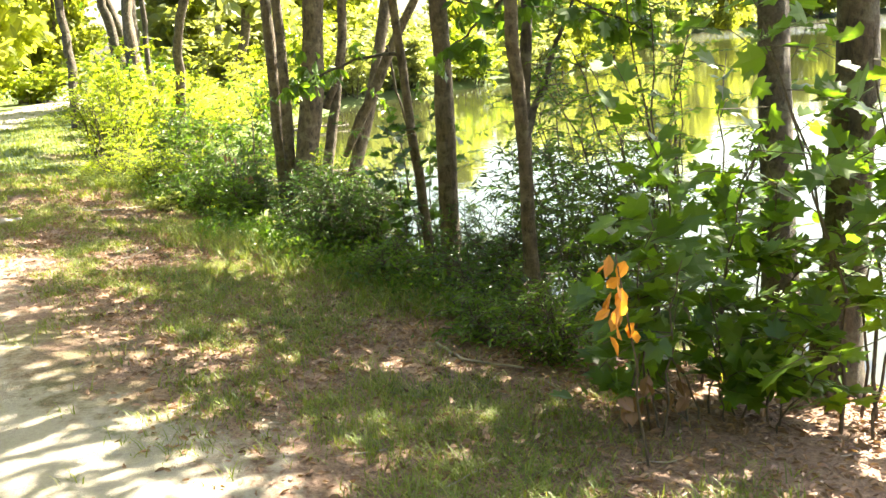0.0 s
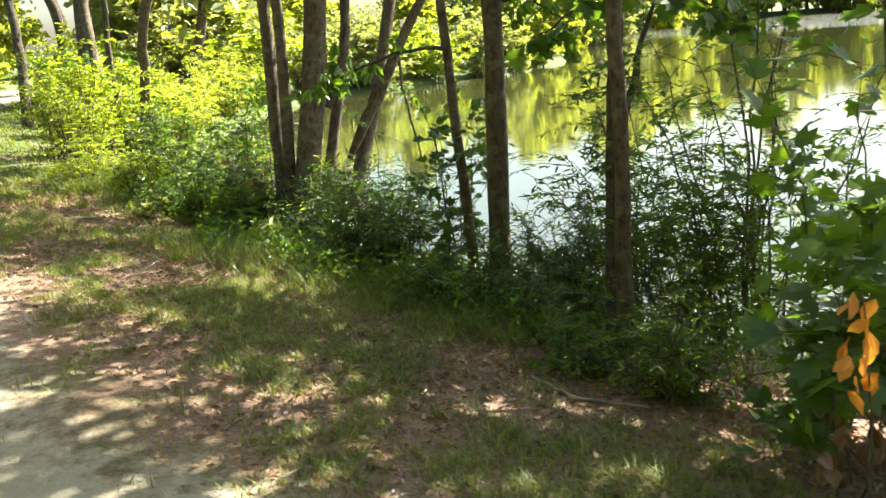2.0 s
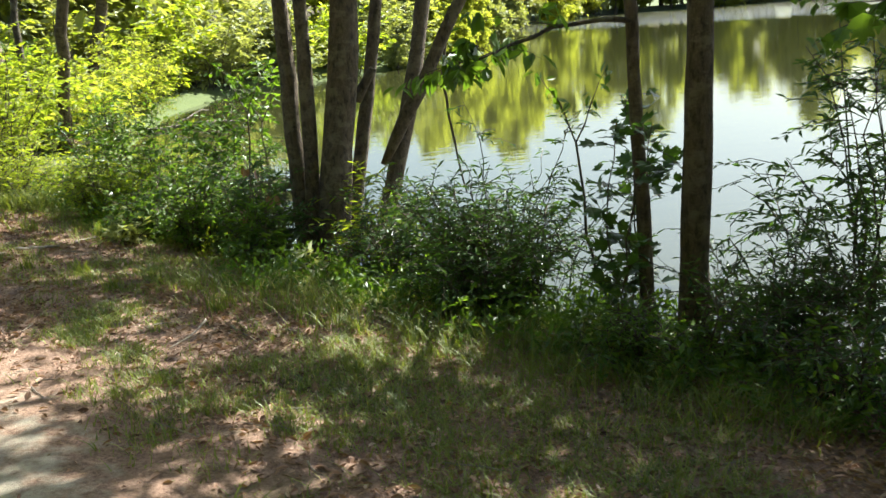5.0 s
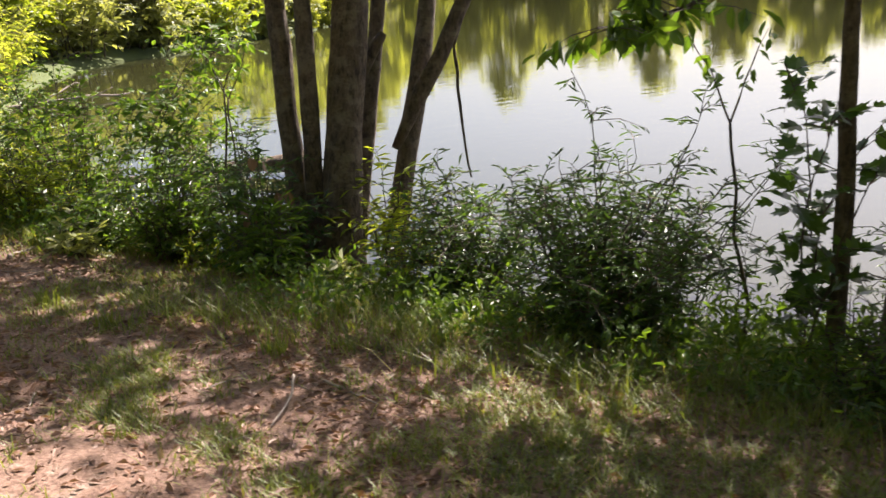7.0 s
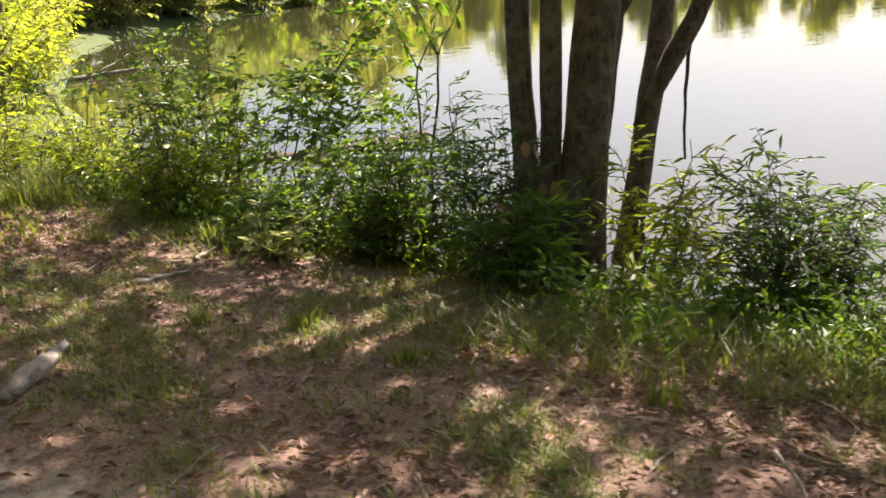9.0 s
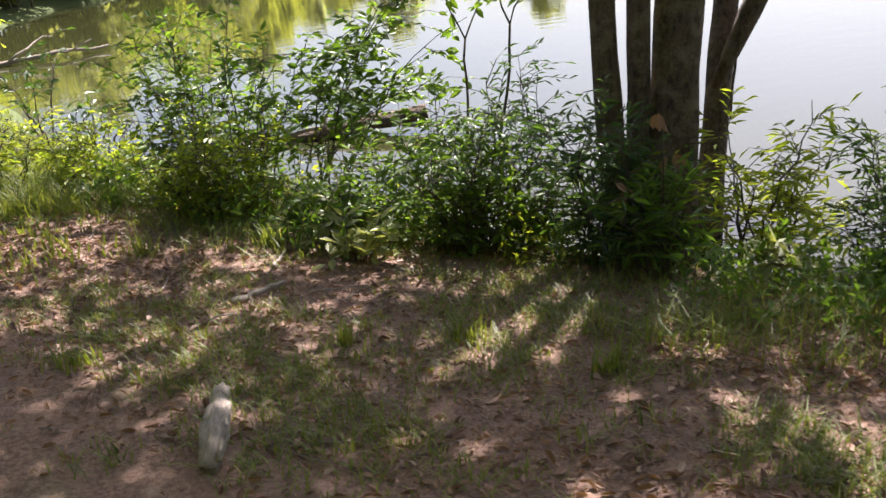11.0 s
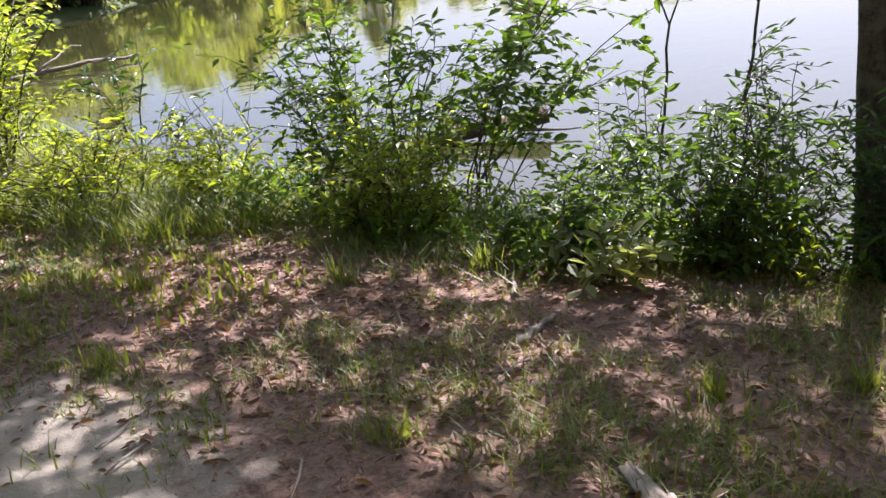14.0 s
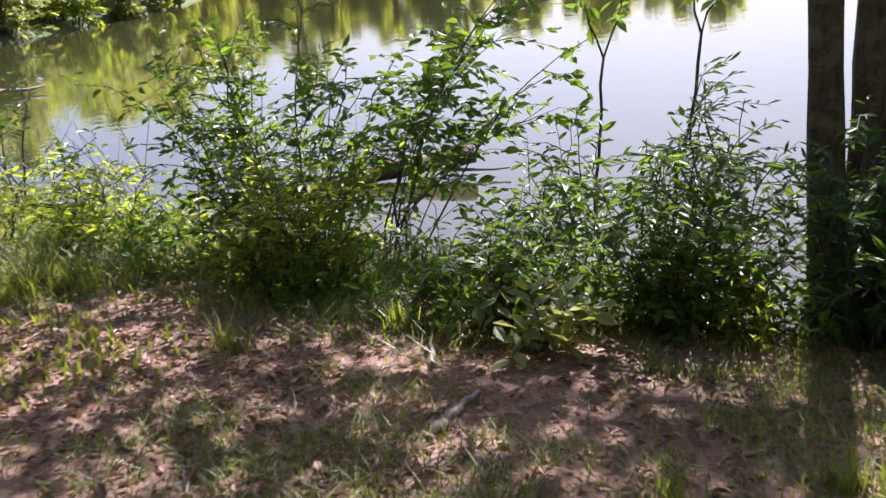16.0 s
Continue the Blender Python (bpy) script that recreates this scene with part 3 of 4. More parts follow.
shrub((-1.94, 9.0), 0.26, 0.14, 5, 4, 4, 0.1, 0.5, LEAF_PALE, 139, "pale broad-leaved plant at the tree's foot", name="broadleaf_plant", category="plant", bare=0.4, twig_len=0.12, stem_r=0.004)
# shrubs beside the path and the many-stemmed tree
shrub((-3.35, 10.8), 0.5, 0.36, 24, 9, 7, 0.058, 0.5, LEAF_MID, 110, "small-leaved low green bush on the bank", bare=0.12, stem_r=0.005, twig_len=0.22)
shrub((-4.35, 13.0), 0.6, 0.36, 18, 9, 7, 0.06, 0.45, LEAF_YELLOW_SUNLIT, 111, "low yellow-green bush near the water", bare=0.12, stem_r=0.005, twig_len=0.24)
shrub((-3.42, 10.45), 0.36, 0.22, 8, 5, 5, 0.095, 0.5, LEAF_PALE, 131, "low broad-leaved pale green plant on the bank", name="broadleaf_plant", category="plant", bare=0.3, twig_len=0.16)
shrub((-2.28, 9.42), 0.6, 0.22, 12, 7, 6, 0.115, 0.2, LEAF_MID, 132, "narrow-leaved green plant at the tree's foot", name="leafy_plant", category="plant", bare=0.3, twig_len=0.16, stem_r=0.005)
shrub((-2.3, 9.8), 0.95, 0.36, 26, 9, 8, 0.08, 0.28, LEAF_DARK, 112, "leafy dark undergrowth round the tree's foot", bare=0.08, stem_r=0.006, twig_len=0.26)
shrub((-1.45, 9.55), 1.1, 0.35, 14, 9, 7, 0.1, 0.22, LEAF_YELLOW_SUNLIT, 113, "sunlit willow shoots at the tree's foot", bare=0.3)
shrub((-2.85, 10.3), 0.85, 0.36, 30, 10, 7, 0.06, 0.5, LEAF_MID, 114, "small-leaved green bush on the bank", bare=0.08, stem_r=0.006, twig_len=0.24)
shrub((-2.38, 10.5), 1.15, 0.38, 22, 11, 8, 0.072, 0.22, LEAF_DARK, 115, "dark narrow-leaved bush against the water", bare=0.15, stem_r=0.006, twig_len=0.26)
shrub((-3.5, 12.4), 1.45, 0.66, 30, 12, 8, 0.068, 0.45, LEAF_MID, 116, "leafy bush with dark stems in the shallows", bare=0.25, stem_r=0.006)
shrub((-3.8, 11.75), 0.75, 0.45, 28, 10, 7, 0.06, 0.45, LEAF_YELLOW_SUNLIT, 137, "low sunlit weedy bush on the bank", bare=0.1, stem_r=0.005, twig_len=0.24)
shrub((-2.55, 11.2), 1.0, 0.3, 12, 10, 7, 0.075, 0.4, LEAF_MID, 138, "upright leafy shoots at the water's edge", bare=0.25, stem_r=0.006, twig_len=0.26)
shrub((-2.95, 12.2), 1.9, 0.35, 10, 14, 8, 0.09, 0.55, LEAF_MID, 117, "loose leafy shoots leaning over the water", bare=0.45, lean=(0.7, -0.35), twig_len=0.42, stem_r=0.006)
shrub((-4.45, 14.6), 1.05, 0.45, 7, 7, 4, 0.09, 0.45, LEAF_DARK, 118, "sparse dark shoots standing in the shallows", bare=0.4)
shrub((-5.65, 14.6), 1.75, 0.75, 40, 12, 8, 0.08, 0.35, LEAF_YELLOW_SUNLIT, 119, "bright yellow-green bush in full sun")
shrub((-5.9, 16.5), 2.2, 0.9, 30, 12, 8, 0.12, 0.4, LEAF_YELLOW_SUNLIT, 120, "tall bright yellow-green bush in full sun")
shrub((-5.0, 13.2), 0.6, 0.6, 26, 9, 6, 0.08, 0.25, LEAF_YELLOW_SUNLIT, 121, "low bright yellow-green growth on the bank")
shrub((-6.6, 19.0), 1.6, 1.0, 26, 11, 8, 0.14, 0.45, LEAF_YELLOW_SUNLIT, 122, "sunlit yellow-green bush beside the path")
shrub((-7.6, 22.0), 1.8, 1.2, 26, 11, 8, 0.16, 0.45, LEAF_MID, 123, "green bush beside the path")
shrub((-8.6, 25.5), 2.0, 1.4, 26, 11, 8, 0.18, 0.45, LEAF_YELLOW_SUNLIT, 124, "sunlit bush beside the path")
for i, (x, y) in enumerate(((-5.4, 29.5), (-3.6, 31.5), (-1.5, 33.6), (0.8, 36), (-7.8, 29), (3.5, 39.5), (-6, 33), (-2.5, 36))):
    shrub((x, y), 2.8, 1.7, 24, 12, 9, 0.24, 0.5, LEAF_PALE if i % 3 else LEAF_YELLOW_SUNLIT, 140 + i, "pale leafy bush overhanging the pond's far bank", group="bushes on the far bank", stem_r=0.015, bare=0.08, twig_len=0.7)
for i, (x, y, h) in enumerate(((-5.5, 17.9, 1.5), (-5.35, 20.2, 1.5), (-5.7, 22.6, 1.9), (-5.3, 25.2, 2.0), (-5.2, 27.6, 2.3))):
    shrub((x, y), h, 0.95, 26, 11, 8, 0.13, 0.4, LEAF_YELLOW_SUNLIT if i % 2 == 0 else LEAF_FAR_HAZE, 180 + i, "sunlit leafy bush along the pond's edge", group="bushes on the far bank", bare=0.08, twig_len=0.45)
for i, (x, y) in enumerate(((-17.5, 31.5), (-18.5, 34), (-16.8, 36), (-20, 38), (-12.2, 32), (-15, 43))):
    shrub((x, y), 2.0, 1.5, 20, 10, 8, 0.24, 0.5, LEAF_YELLOW_SUNLIT, 160 + i, "sunlit undergrowth beside the far path", group="bushes along the far path", stem_r=0.015, bare=0.08, twig_len=0.6)

# low leafy boughs
def bough(parent, knots, r, leaf, n, leaf_len, ratio, seed, lobed=False, reach=0.16, clear=0.3):
    rng = np.random.default_rng(seed)
    k = np.asarray(knots, float)
    u = np.linspace(0, len(k) - 1, 16)
    line = np.stack([np.interp(u, np.arange(len(k)), k[:, c]) for c in range(3)], 1)
    line[1:-1] = 0.25 * line[:-2] + 0.5 * line[1:-1] + 0.25 * line[2:] + rng.normal(scale=0.008, size=(14, 3))
    sh = Shape()
    sh.tube(line, np.linspace(r, 0.003, 16), 7, 0.05, seed)
    limb = part("limb", sh, BARK_DARK, parent, smooth=True)
    if not n:
        return limb
    sh, P = Shape(), []
    for q in rng.uniform(clear, 1, n // 5) * 14.99:
        p = line[int(q)] + (line[int(q) + 1] - line[int(q)]) * (q % 1)
        d = rng.normal(size=3) * np.array([1, 1, 0.45]) * reach
        limb_twig = np.stack([p, p + d * 0.6, p + d + np.array([0, 0, -0.03])])
        sh.tube(limb_twig, (0.003, 0.002, 0.001), 3)
        P.append(p + d * rng.uniform(0.3, 1.1, 5)[:, None])
    part("twigs", sh, TWIG, parent)
    P = np.concatenate(P)
    sh = Shape()
    sh.leaves(P, rng.normal(scale=0.55, size=P.shape) + np.array([0, 0, -0.75]), rng.uniform(0.65, 1.15, len(P)) * leaf_len, ratio, rng, lobed)
    tagged(part("leaf_spray", sh, leaf, parent), kind="stuff")


bough(thin_tree, [(-0.32, 6.9, 1.3), (-0.55, 7.1, 1.32), (-0.95, 7.1, 1.2), (-1.08, 7.2, 1.15), (-1.2, 7.4, 1.12)], 0.014, LEAF_MID, 150, 0.115, 0.5, 61)
bough(tree_a, [(-0.04, 6.82, 1.75), (0.25, 6.75, 1.6), (0.55, 6.7, 1.35)], 0.014, LEAF_MID, 70, 0.11, 0.5, 62)
bough(tree_d, [(0.44, 5.3, 0.75), (0.67, 5.74, 1.2), (0.81, 5.88, 1.48), (1.3, 6.4, 2.7)], 0.026, LEAF_MID, 0, 0.1, 0.5, 63)
bough(tree_d, [(0.4, 5.2, 1.75), (0.75, 5.5, 1.6), (1.3, 5.6, 1.3)], 0.014, LEAF_MID, 130, 0.12, 0.9, 64, True, 0.2)
bough(tree_d, [(0.4, 5.2, 1.6), (0.2, 5.4, 1.45), (0.0, 5.65, 1.25)], 0.012, LEAF_MID, 60, 0.12, 0.9, 65, True)
bough(tree_d, [(0.4, 5.2, 2.1), (0.95, 5.0, 1.9), (1.6, 5.1, 1.6)], 0.014, LEAF_MID, 120, 0.12, 0.9, 66, True, 0.22)


def forked_sapling(base, tip, seed, label):
    rng = np.random.default_rng(seed)
    root = holder("sapling", (0, 0, 0), label, "sapling", "bare saplings")
    z = ground_z(*base)
    sh = Shape()
    sh.tube(wander((*base, z - 0.05), tip, 12, 0.012, rng), np.linspace(0.012, 0.007, 12), 6)
    part("stem", sh, TWIG, root, smooth=True)
    for sx in (-1, 1):
        sh = Shape()
        e = np.array(tip) + np.array([sx * 0.2, rng.normal() * 0.05, 0.42])
        line = wander(tip, e, 6, 0.01, rng)
        sh.tube(line, np.linspace(0.006, 0.002, 6), 5)
        part("twig", sh, TWIG, root, smooth=True)
        lf = Shape()
        P = np.repeat(line[2:], 4, 0) + rng.normal(scale=0.02, size=(16, 3))
        lf.leaves(P, rng.normal(scale=0.6, size=P.shape) + np.array([0, 0, -0.4]), rng.uniform(0.06, 0.1, 16), 0.5, rng)
        tagged(part("leaf_spray", lf, LEAF_MID, root), kind="stuff")


forked_sapling((-2.2, 11.35), (-2.22, 11.28, 0.5), 71, "thin bare forked sapling at the water's edge")
forked_sapling((-2.4, 10.75), (-2.33, 10.6, 0.66), 72, "thin forked sapling in the bush")
forked_sapling((-0.28, 7.45), (-0.42, 7.5, 0.62), 73, "thin dark forked sapling against the water")


# ---- ground cover ----
def scatter(n, box, keep, seed):
    rng = np.random.default_rng(seed)
    P = np.c_[rng.uniform(box[0], box[1], n), rng.uniform(box[2], box[3], n)]
    return P[rng.uniform(size=n) < keep(P)], rng


def stuff(name, shape, material, label, category):
    return tagged(part(name, shape, material), label, category, kind="stuff")


def blades(P, rng, lo, hi, width=0.005, bend=0.6):
    n = len(P)
    a = rng.uniform(0, 2 * np.pi, n)
    d = np.c_[np.cos(a), np.sin(a)]
    h = rng.uniform(lo, hi, n)
    z = height(P) - 0.01
    side = np.c_[-d[:, 1], d[:, 0]] * width * rng.uniform(0.6, 1.3, n)[:, None]
    lean = (rng.uniform(0.1, bend, n) * h)[:, None] * d
    v = [np.c_[P - side, z], np.c_[P + side, z], np.c_[P + lean * 0.35 + side * 0.8, z + h * 0.55], np.c_[P + lean * 0.35 - side * 0.8, z + h * 0.55], np.c_[P + lean, z + h * 0.95]]
    V = np.stack(v, 1).reshape(-1, 3)
    o = (np.arange(n) * 5)[:, None]
    return V, np.concatenate([o + np.array([[0, 1, 2, 3]])]), o + np.array([[3, 2, 4]])


def grass(n, box, keep, seed, lo, hi, label, width=0.005, clump=0.05, per=14, bend=0.6):
    C, rng = scatter(n, box, keep, seed)
    P = np.repeat(C, per, 0) + rng.normal(scale=clump, size=(len(C) * per, 2))
    V, Q, T = blades(P, rng, lo, hi, width, bend)
    sh = Shape()
    sh.add(V, Q)
    sh.f.append(T)
    stuff("grass", sh, GRASS, label, "grass")


def lawn_keep(P):
    s = inland(P)
    d, _ = to_line(P, TRACK, False)
    return np.interp(s, [0.2, 0.6, 1.2, 2.0, 3.2, 6], [0, 0.2, 0.45, 0.6, 0.65, 0.6]) * np.clip(0.42 + 1.0 * wave(P, 2.6, 31) + 0.7 * wave(P, 7.5, 32), 0.05, 1) * np.interp(d, [1.2, 1.9], [0.04, 1]) * np.interp(P[:, 1], [7.5, 9.5], [1, 0.6]) * np.where(P[:, 1] < 5.4, np.interp(s, [1.6, 2.4], [0.15, 1]), 1)


grass(60000, (-6.9, 1.2, 2.0, 12.6), lawn_keep, 201, 0.02, 0.075, "short patchy green grass on the verge", 0.0027, 0.04, 15, 1.9)
grass(9000, (-16, -4.5, 11, 34), lambda P: (inland(P) > 0.2) * np.interp(to_line(P, TRACK, False)[0], [0.9, 1.6], [0.15, 1]), 202, 0.03, 0.1, "grassy verge along the far path", 0.007, 0.1, 10)
grass(2300, (-6, 1.5, 3.5, 15.5), lambda P: ((inland(P) > 0.05) & (inland(P) < 0.95)) * 1.0, 203, 0.05, 0.17, "long grass along the water's edge", 0.003, 0.06, 18, 1.9)
grass(700, (-5.9, -4.2, 12.2, 15.5), lambda P: ((inland(P) > 0) & (inland(P) < 2.0)) * 1.0, 204, 0.08, 0.24, "tall sunlit grass by the pond", 0.0035, 0.07, 18, 1.6)
grass(1200, (-3.2, 0.0, 5.4, 9.0), lambda P: ((inland(P) > 0.6) & (inland(P) < 1.75)) * np.interp(inland(P), [1.2, 1.75], [0.9, 0.25]), 205, 0.06, 0.19, "bright grass at the foot of the bush", 0.003, 0.06, 18, 1.8)

grass(1500, (-5.9, -2.7, 10.5, 14.2), lambda P: ((inland(P) > 0.1) & (inland(P) < 1.55)) * np.interp(inland(P), [0.9, 1.6], [1, 0.25]), 206, 0.05, 0.15, "yellowing grass along the foot of the shrubs", 0.003, 0.06, 16, 1.9)


def tuft(x, y, h, seed):
    rng = np.random.default_rng(seed)
    V, Q, T = blades(np.array([(x, y)]) + rng.normal(scale=0.035, size=(46, 2)), rng, h * 0.5, h, 0.004, 0.9)
    sh = Shape()
    sh.add(V, Q)
    sh.f.append(T)
    tagged(part("grass_tuft", sh, GRASS), "bright green grass tuft on bare soil", "grass", "grass tufts")


for i, (x, y, h) in enumerate(((-4.39, 11.05, 0.2), (-5.17, 11.42, 0.16), (-5.45, 10.55, 0.16), (-3.6, 9.1, 0.15), (-4.0, 9.3, 0.13), (-3.3, 8.6, 0.15), (-4.9, 9.6, 0.12), (-3.75, 10.9, 0.2), (-2.6, 7.9, 0.16), (-1.9, 6.5, 0.12))):
    tuft(x, y, h, 400 + i)

# fallen leaves
L, rng = scatter(300000, (-7, 2.5, 1.8, 13.5), lambda P: np.interp(inland(P), [0.1, 0.5, 1.4, 2.4, 3.2, 4.0], [0.2, 0.9, 1, 0.9, 0.6, 0.1]) * (0.5 + 0.5 * (wave(P, 1.7, 44) > -0.1)) * np.interp(to_line(P, TRACK, False)[0], [1.1, 1.9], [0.03, 1]), 210)
sh = Shape()
D = rng.normal(size=(len(L), 3)) * np.array([1, 1, 0.2])
sh.leaves(np.c_[L, height(L) + rng.uniform(0.003, 0.014, len(L))], D, 0.012 + 0.042 * rng.uniform(size=len(L)) ** 2.2, 0.5, rng, fold=0.3)
stuff("leaf_litter", sh, LITTER, "dry brown fallen leaves and bits on the soil", "leaf litter")

# fine twigs on the soil
T_, rng = scatter(420, (-6.5, 2, 2, 12.5), lambda P: (inland(P) > 0.5) & (inland(P) < 3.4), 211)
sh = Shape()
for x, y in T_:
    a, ln = rng.uniform(0, 6.28), rng.uniform(0.06, 0.3)
    e = (x + ln * math.cos(a), y + ln * math.sin(a))
    sh.tube(wander((x, y, ground_z(x, y) + 0.008), (*e, ground_z(*e) + 0.012), 4, 0.006, rng), (0.004, 0.004, 0.003, 0.002), 4)
stuff("twigs", sh, DRY_WOOD, "dry pale twigs scattered on the soil", "twigs")


# low leafy plants along the foot of the shrubs
def low_plants(n, box, keep, seed, h, leaf, label, leaf_len=0.05, ratio=0.45):
    C, rng = scatter(n, box, keep, seed)
    per = 15
    P = np.repeat(np.c_[C, height(C)], per, 0)
    s = rng.uniform(0.1, 1, len(P))
    P = P + np.c_[rng.normal(scale=0.05, size=(len(P), 2)) * s[:, None], s * h * np.repeat(rng.uniform(0.5, 1.2, len(C)), per)]
    sh = Shape()
    sh.leaves(P, rng.normal(size=P.shape) + np.array([0, 0, 0.1]), rng.uniform(0.6, 1.3, len(P)) * leaf_len, ratio, rng)
    stuff("undergrowth", sh, leaf, label, "undergrowth")


low_plants(900, (-3.2, 2.2, 3.5, 10.5), lambda P: ((inland(P) > 0.0) & (inland(P) < 0.9)) * 1.0, 220, 0.22, LEAF_MID, "low green leafy plants along the bank")
low_plants(500, (-6.5, -2.2, 9.8, 16), lambda P: ((inland(P) > 0.0) & (inland(P) < 1.0)) * 1.0, 221, 0.26, LEAF_YELLOW_SUNLIT, "low sunlit plants along the bank")
low_plants(520, (-5.4, -2.7, 10.4, 13.6), lambda P: ((inland(P) > 0.1) & (inland(P) < 1.35)) * 1.0, 223, 0.28, LEAF_MID, "low leafy plants at the foot of the shrubs")
low_plants(1100, (-2.6, 0.6, 5.0, 9.2), lambda P: ((inland(P) > 0.1) & (inland(P) < 1.5)) * np.interp(inland(P), [1.0, 1.5], [1, 0.3]), 222, 0.28, LEAF_MID, "leafy weeds below the dark bush")

# thin reeds standing in the shallows
R_, rng = scatter(700, (-5, 1.5, 5, 15.5), lambda P: (inland(P) > -0.7) & (inland(P) < 0.15), 230)
sh = Shape()
for x, y in R_[:130]:
    h = rng.uniform(0.35, 0.85)
    z = ground_z(x, y)
    sh.tube(np.array([(x, y, z), (x + rng.normal() * 0.03, y + rng.normal() * 0.03, z + h * 0.6), (x + rng.normal() * 0.2, y + rng.normal() * 0.2, z + h + 0.1)]), (0.004, 0.0032, 0.0015), 4)
stuff("reeds", sh, TWIG, "thin dark reed stems in the shallows", "reeds")


# ---- loose things ----
def stick(pts, r, label, name="stick", material=DRY_WOOD, lift=0.012, side=None):
    rng = np.random.default_rng(int(abs(pts[0][0]) * 1000))
    sh = Shape()
    P = np.array([(x, y, ground_z(x, y) + lift + dz) for x, y, dz in pts])
    s = np.linspace(0, len(P) - 1, 12)
    line = np.stack([np.interp(s, np.arange(len(P)), P[:, i]) for i in range(3)], 1) + rng.normal(scale=r * 0.25, size=(12, 3))
    sh.tube(line, np.linspace(r, r * 0.45, 12), 7, 0.06, 4)
    return tagged(part(name, sh, material, smooth=True), label, "stick")


stick([(-0.15, 4.78, 0), (0.0, 4.45, 0), (0.3, 4.3, 0.01)], 0.011, "thin pale curved stick lying on the bank")
stick([(-4.24, 9.96, 0), (-3.95, 10.12, 0.02)], 0.018, "short pale broken stick on the soil")
stick([(-2.62, 7.35, 0.05), (-2.66, 7.2, 0.03), (-2.78, 7.0, 0)], 0.007, "thin bent twig lying on the grass")
stick([(-2.5, 7.4, 0), (-2.35, 7.1, 0)], 0.007, "thin pale twig lying on the grass")
stick([(-3.9, 10.45, 0), (-3.75, 10.68, 0.03)], 0.014, "pale broken twig near the bush")

# weathered lump of driftwood on the verge
sh = Shape()
rg = np.random.default_rng(9)
for k in range(5):
    q = np.array([(-4.7, 8.6), (-4.64, 8.76), (-4.58, 8.93), (-4.52, 9.1)]) + rg.normal(scale=0.013, size=2)
    q = q[: 4 - k % 2]
    up = rg.uniform(0.006, 0.03)
    sh.tube(np.c_[q, height(q) + up + rg.normal(scale=0.006, size=len(q))], rg.uniform(0.013, 0.027) * np.array([0.6, 1, 0.9, 0.5])[: len(q)], 7, 0.2, k)
tagged(part("driftwood", sh, DRY_WOOD, smooth=True), "weathered grey lump of split wood on the verge", "wood")

# fallen log in the shallows
log = holder("fallen_log", (0, 0, 0), "brown fallen log lying in the shallows", "log")
sh = Shape()
sh.tube(wander((-3.3, 14.55, -0.7), (-1.35, 13.55, -0.5), 14, 0.012, rg), np.linspace(0.05, 0.075, 14), 10, 0.06, 3)
part("trunk", sh, BARK, log, smooth=True)
for a, b in (((-2.5, 14.12, -0.6), (-1.9, 13.5, -0.4)), ((-2.2, 13.97, -0.57), (-2.3, 13.5, -0.25)), ((-1.8, 13.78, -0.53), (-1.2, 13.3, -0.6))):
    sh = Shape()
    sh.tube(wander(a, b, 6, 0.015, rg), np.linspace(0.022, 0.006, 6), 6, 0.05, 3)
    part("branch", sh, DRY_WOOD, log, smooth=True)
log = holder("sunken_branch", (0, 0, 0), "bare branch floating on the pond", "branch")
sh = Shape()
sh.tube(wander((-5.0, 22.3, -0.62), (-2.6, 22.5, -0.58), 10, 0.03, rg), np.linspace(0.05, 0.02, 10), 7, 0.06, 3)
part("stem", sh, DRY_WOOD, log, smooth=True)
for a, b in (((-4.2, 22.3, -0.6), (-3.4, 22.8, -0.35)), ((-3.6, 22.4, -0.6), (-2.9, 22.1, -0.4))):
    sh = Shape()
    sh.tube(wander(a, b, 6, 0.03, rg), np.linspace(0.025, 0.008, 6), 5, 0.05, 3)
    part("twig", sh, DRY_WOOD, log, smooth=True)

log = holder("snag", (0, 0, 0), "dark leafy snag poking out of the shallows", "branch")
for dx, dy, dz in ((-0.25, 0.1, 0.12), (0.02, 0.0, 0.4), (0.3, -0.1, 0.16), (0.12, 0.1, 0.3)):
    sh = Shape()
    line = wander((-3.95, 15.6, -0.8), (-3.95 + dx, 15.6 + dy, -0.66 + dz), 7, 0.02, rg)
    sh.tube(line, np.linspace(0.016, 0.004, 7), 6, 0.05, 3)
    part("stem", sh, BARK_DARK, log, smooth=True)
    sh = Shape()
    P = np.repeat(line[4:], 3, 0) + rg.normal(scale=0.03, size=(9, 3)) + np.array([0, 0, 0.03])
    sh.leaves(P, rg.normal(size=P.shape), rg.uniform(0.06, 0.1, 9), 0.45, rg)
    tagged(part("leaf_spray", sh, LEAF_MID, log), kind="stuff")

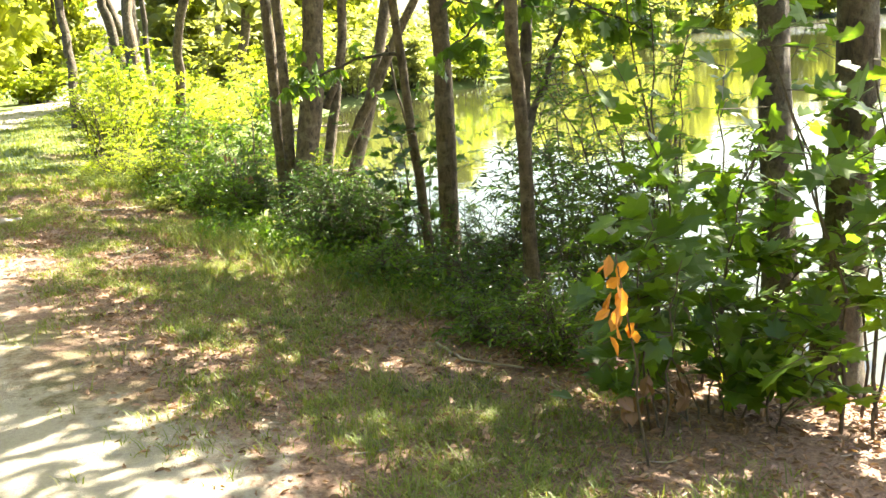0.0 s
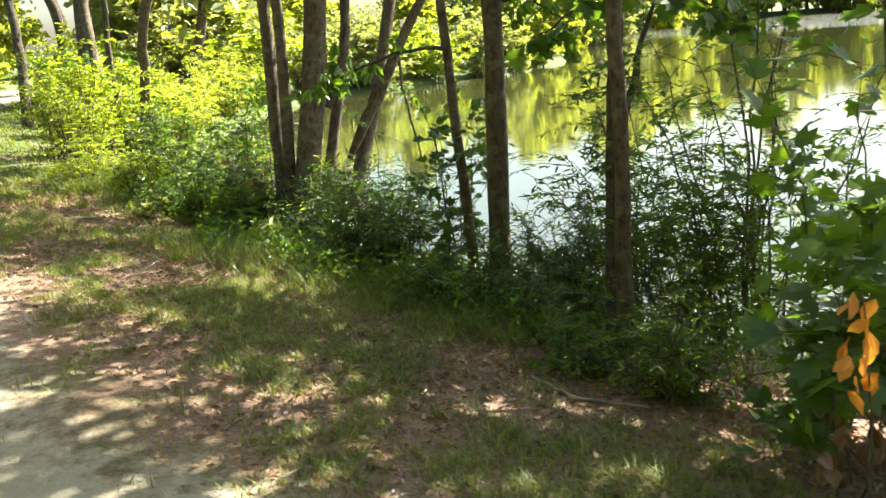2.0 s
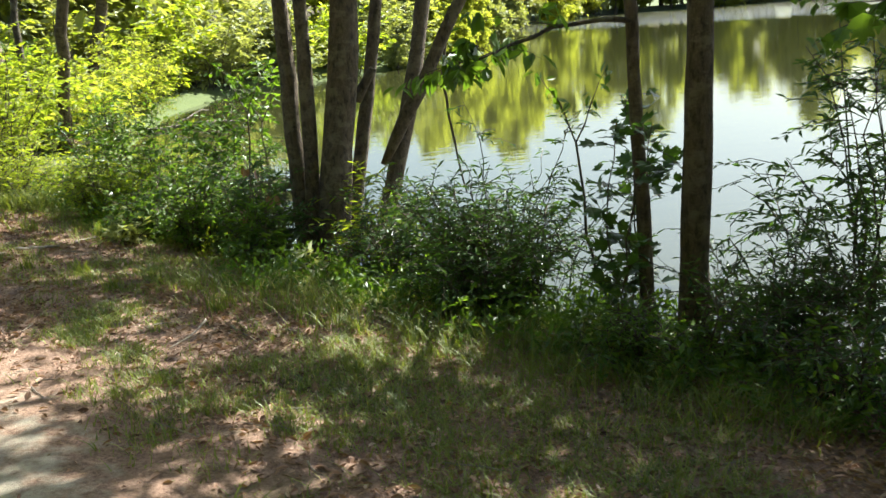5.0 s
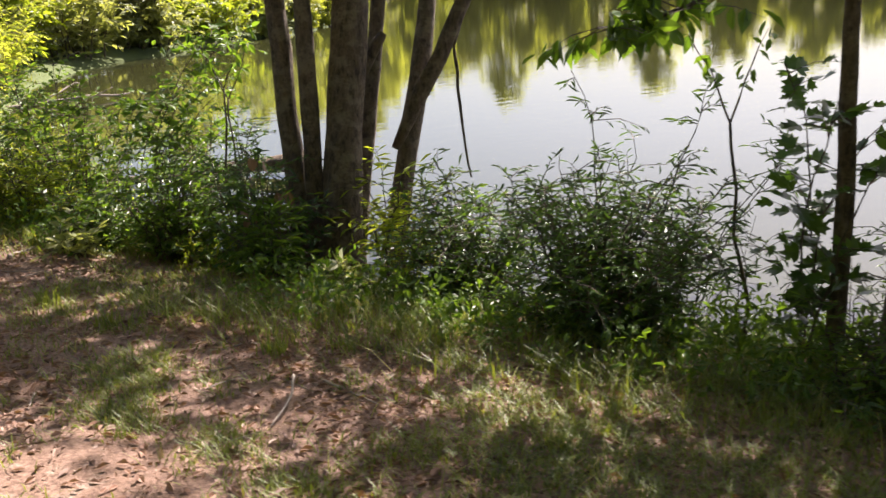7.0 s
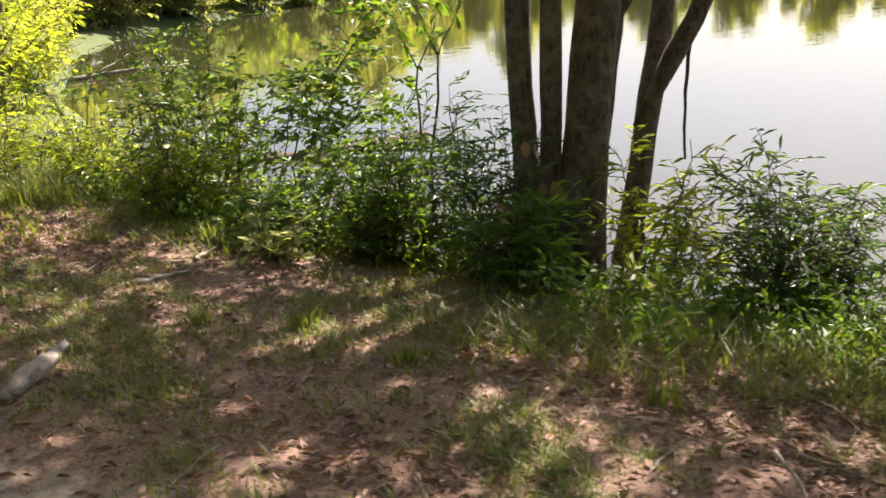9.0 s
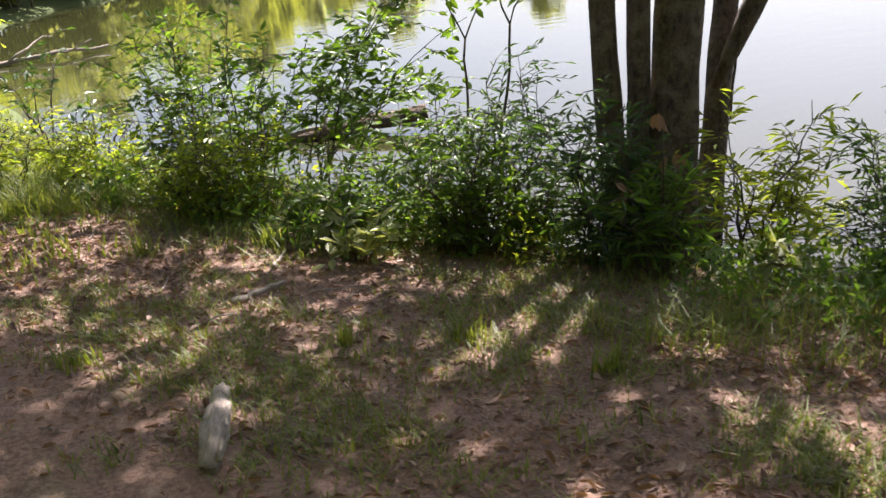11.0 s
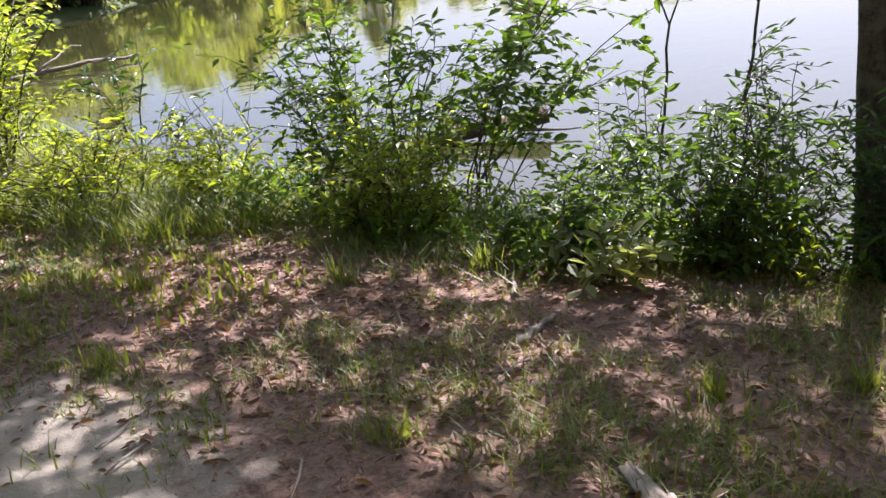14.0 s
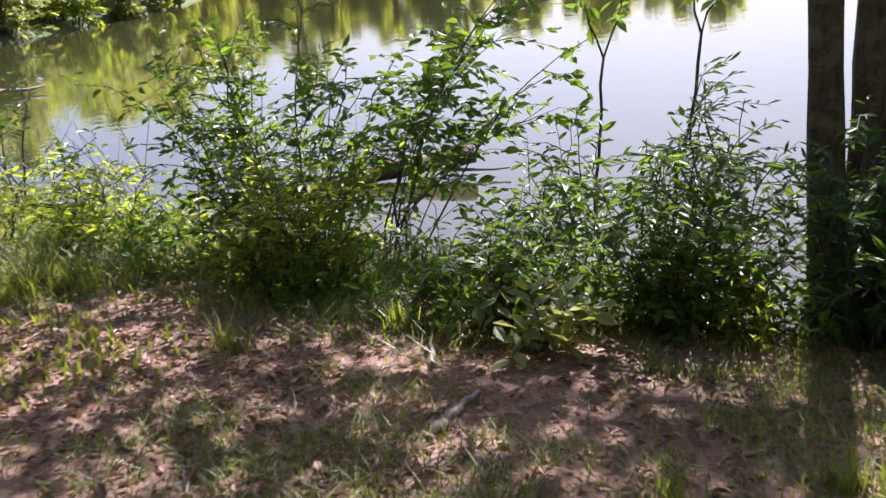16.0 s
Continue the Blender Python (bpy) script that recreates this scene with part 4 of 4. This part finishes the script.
# withered orange leaves on a sapling
dead = holder("withered_branch", (0, 0, 0), "withered orange-brown leaves hanging on a thin stem", "branch")
sh = Shape()
sh.tube(wander((0.68, 3.15, ground_z(0.68, 3.15) - 0.02), (0.57, 3.08, 0.64), 9, 0.01, rg), np.linspace(0.006, 0.003, 9), 5)
part("stem", sh, TWIG, dead)
sh = Shape()
P = np.array([(0.57, 3.08, 0.62)]) + rg.normal(size=(16, 3)) * np.array([0.04, 0.04, 0.02]) - np.c_[np.zeros((16, 2)), np.linspace(0, 0.3, 16)]
sh.leaves(P, rg.normal(size=(16, 3)) * 0.5 + np.array([-0.2, 0, -1]), rg.uniform(0.06, 0.095, 16), 0.6, rg)
part("leaves", sh, LEAF_DEAD, dead)

def withered(x, y, z, n, seed):
    rng = np.random.default_rng(seed)
    root = holder("withered_branch", (0, 0, 0), "withered tan leaves on a thin stem near the ground", "branch")
    sh = Shape()
    sh.tube(wander((x + 0.05, y, ground_z(x + 0.05, y) - 0.02), (x, y, z), 7, 0.008, rng), np.linspace(0.006, 0.003, 7), 5)
    part("stem", sh, TWIG, root)
    for k in range(n):
        sh = Shape()
        P = np.array([(x, y, z - 0.03 * k)]) + rng.normal(size=(1, 3)) * 0.03
        sh.leaves(P, rng.normal(size=(1, 3)) * 0.4 + np.array([0, 0, -1.0]), [rng.uniform(0.07, 0.11)], 0.65, rng)
        part("leaf", sh, LITTER, root)


withered(-2.42, 9.6, 0.02, 4, 81)
withered(-2.2, 9.5, 0.12, 3, 82)
withered(-2.34, 9.4, 0.38, 3, 86)
withered(0.76, 3.52, 0.02, 6, 83)
withered(0.9, 3.6, -0.02, 5, 84)
withered(0.66, 3.45, -0.05, 5, 85)

# tree stump beside the far path
stump = holder("stump", (0, 0, 0), "grey cut tree stump beside the far path", "stump")
sh = Shape()
sh.tube(np.array([(-17.6, 37.2, -0.1), (-17.6, 37.2, 0.1), (-17.6, 37.2, 0.75)]) + np.array([0, 0, ground_z(-17.6, 37.2)]), (0.4, 0.32, 0.3), 14, 0.05, 3)
part("body", sh, BARK, stump, smooth=True)
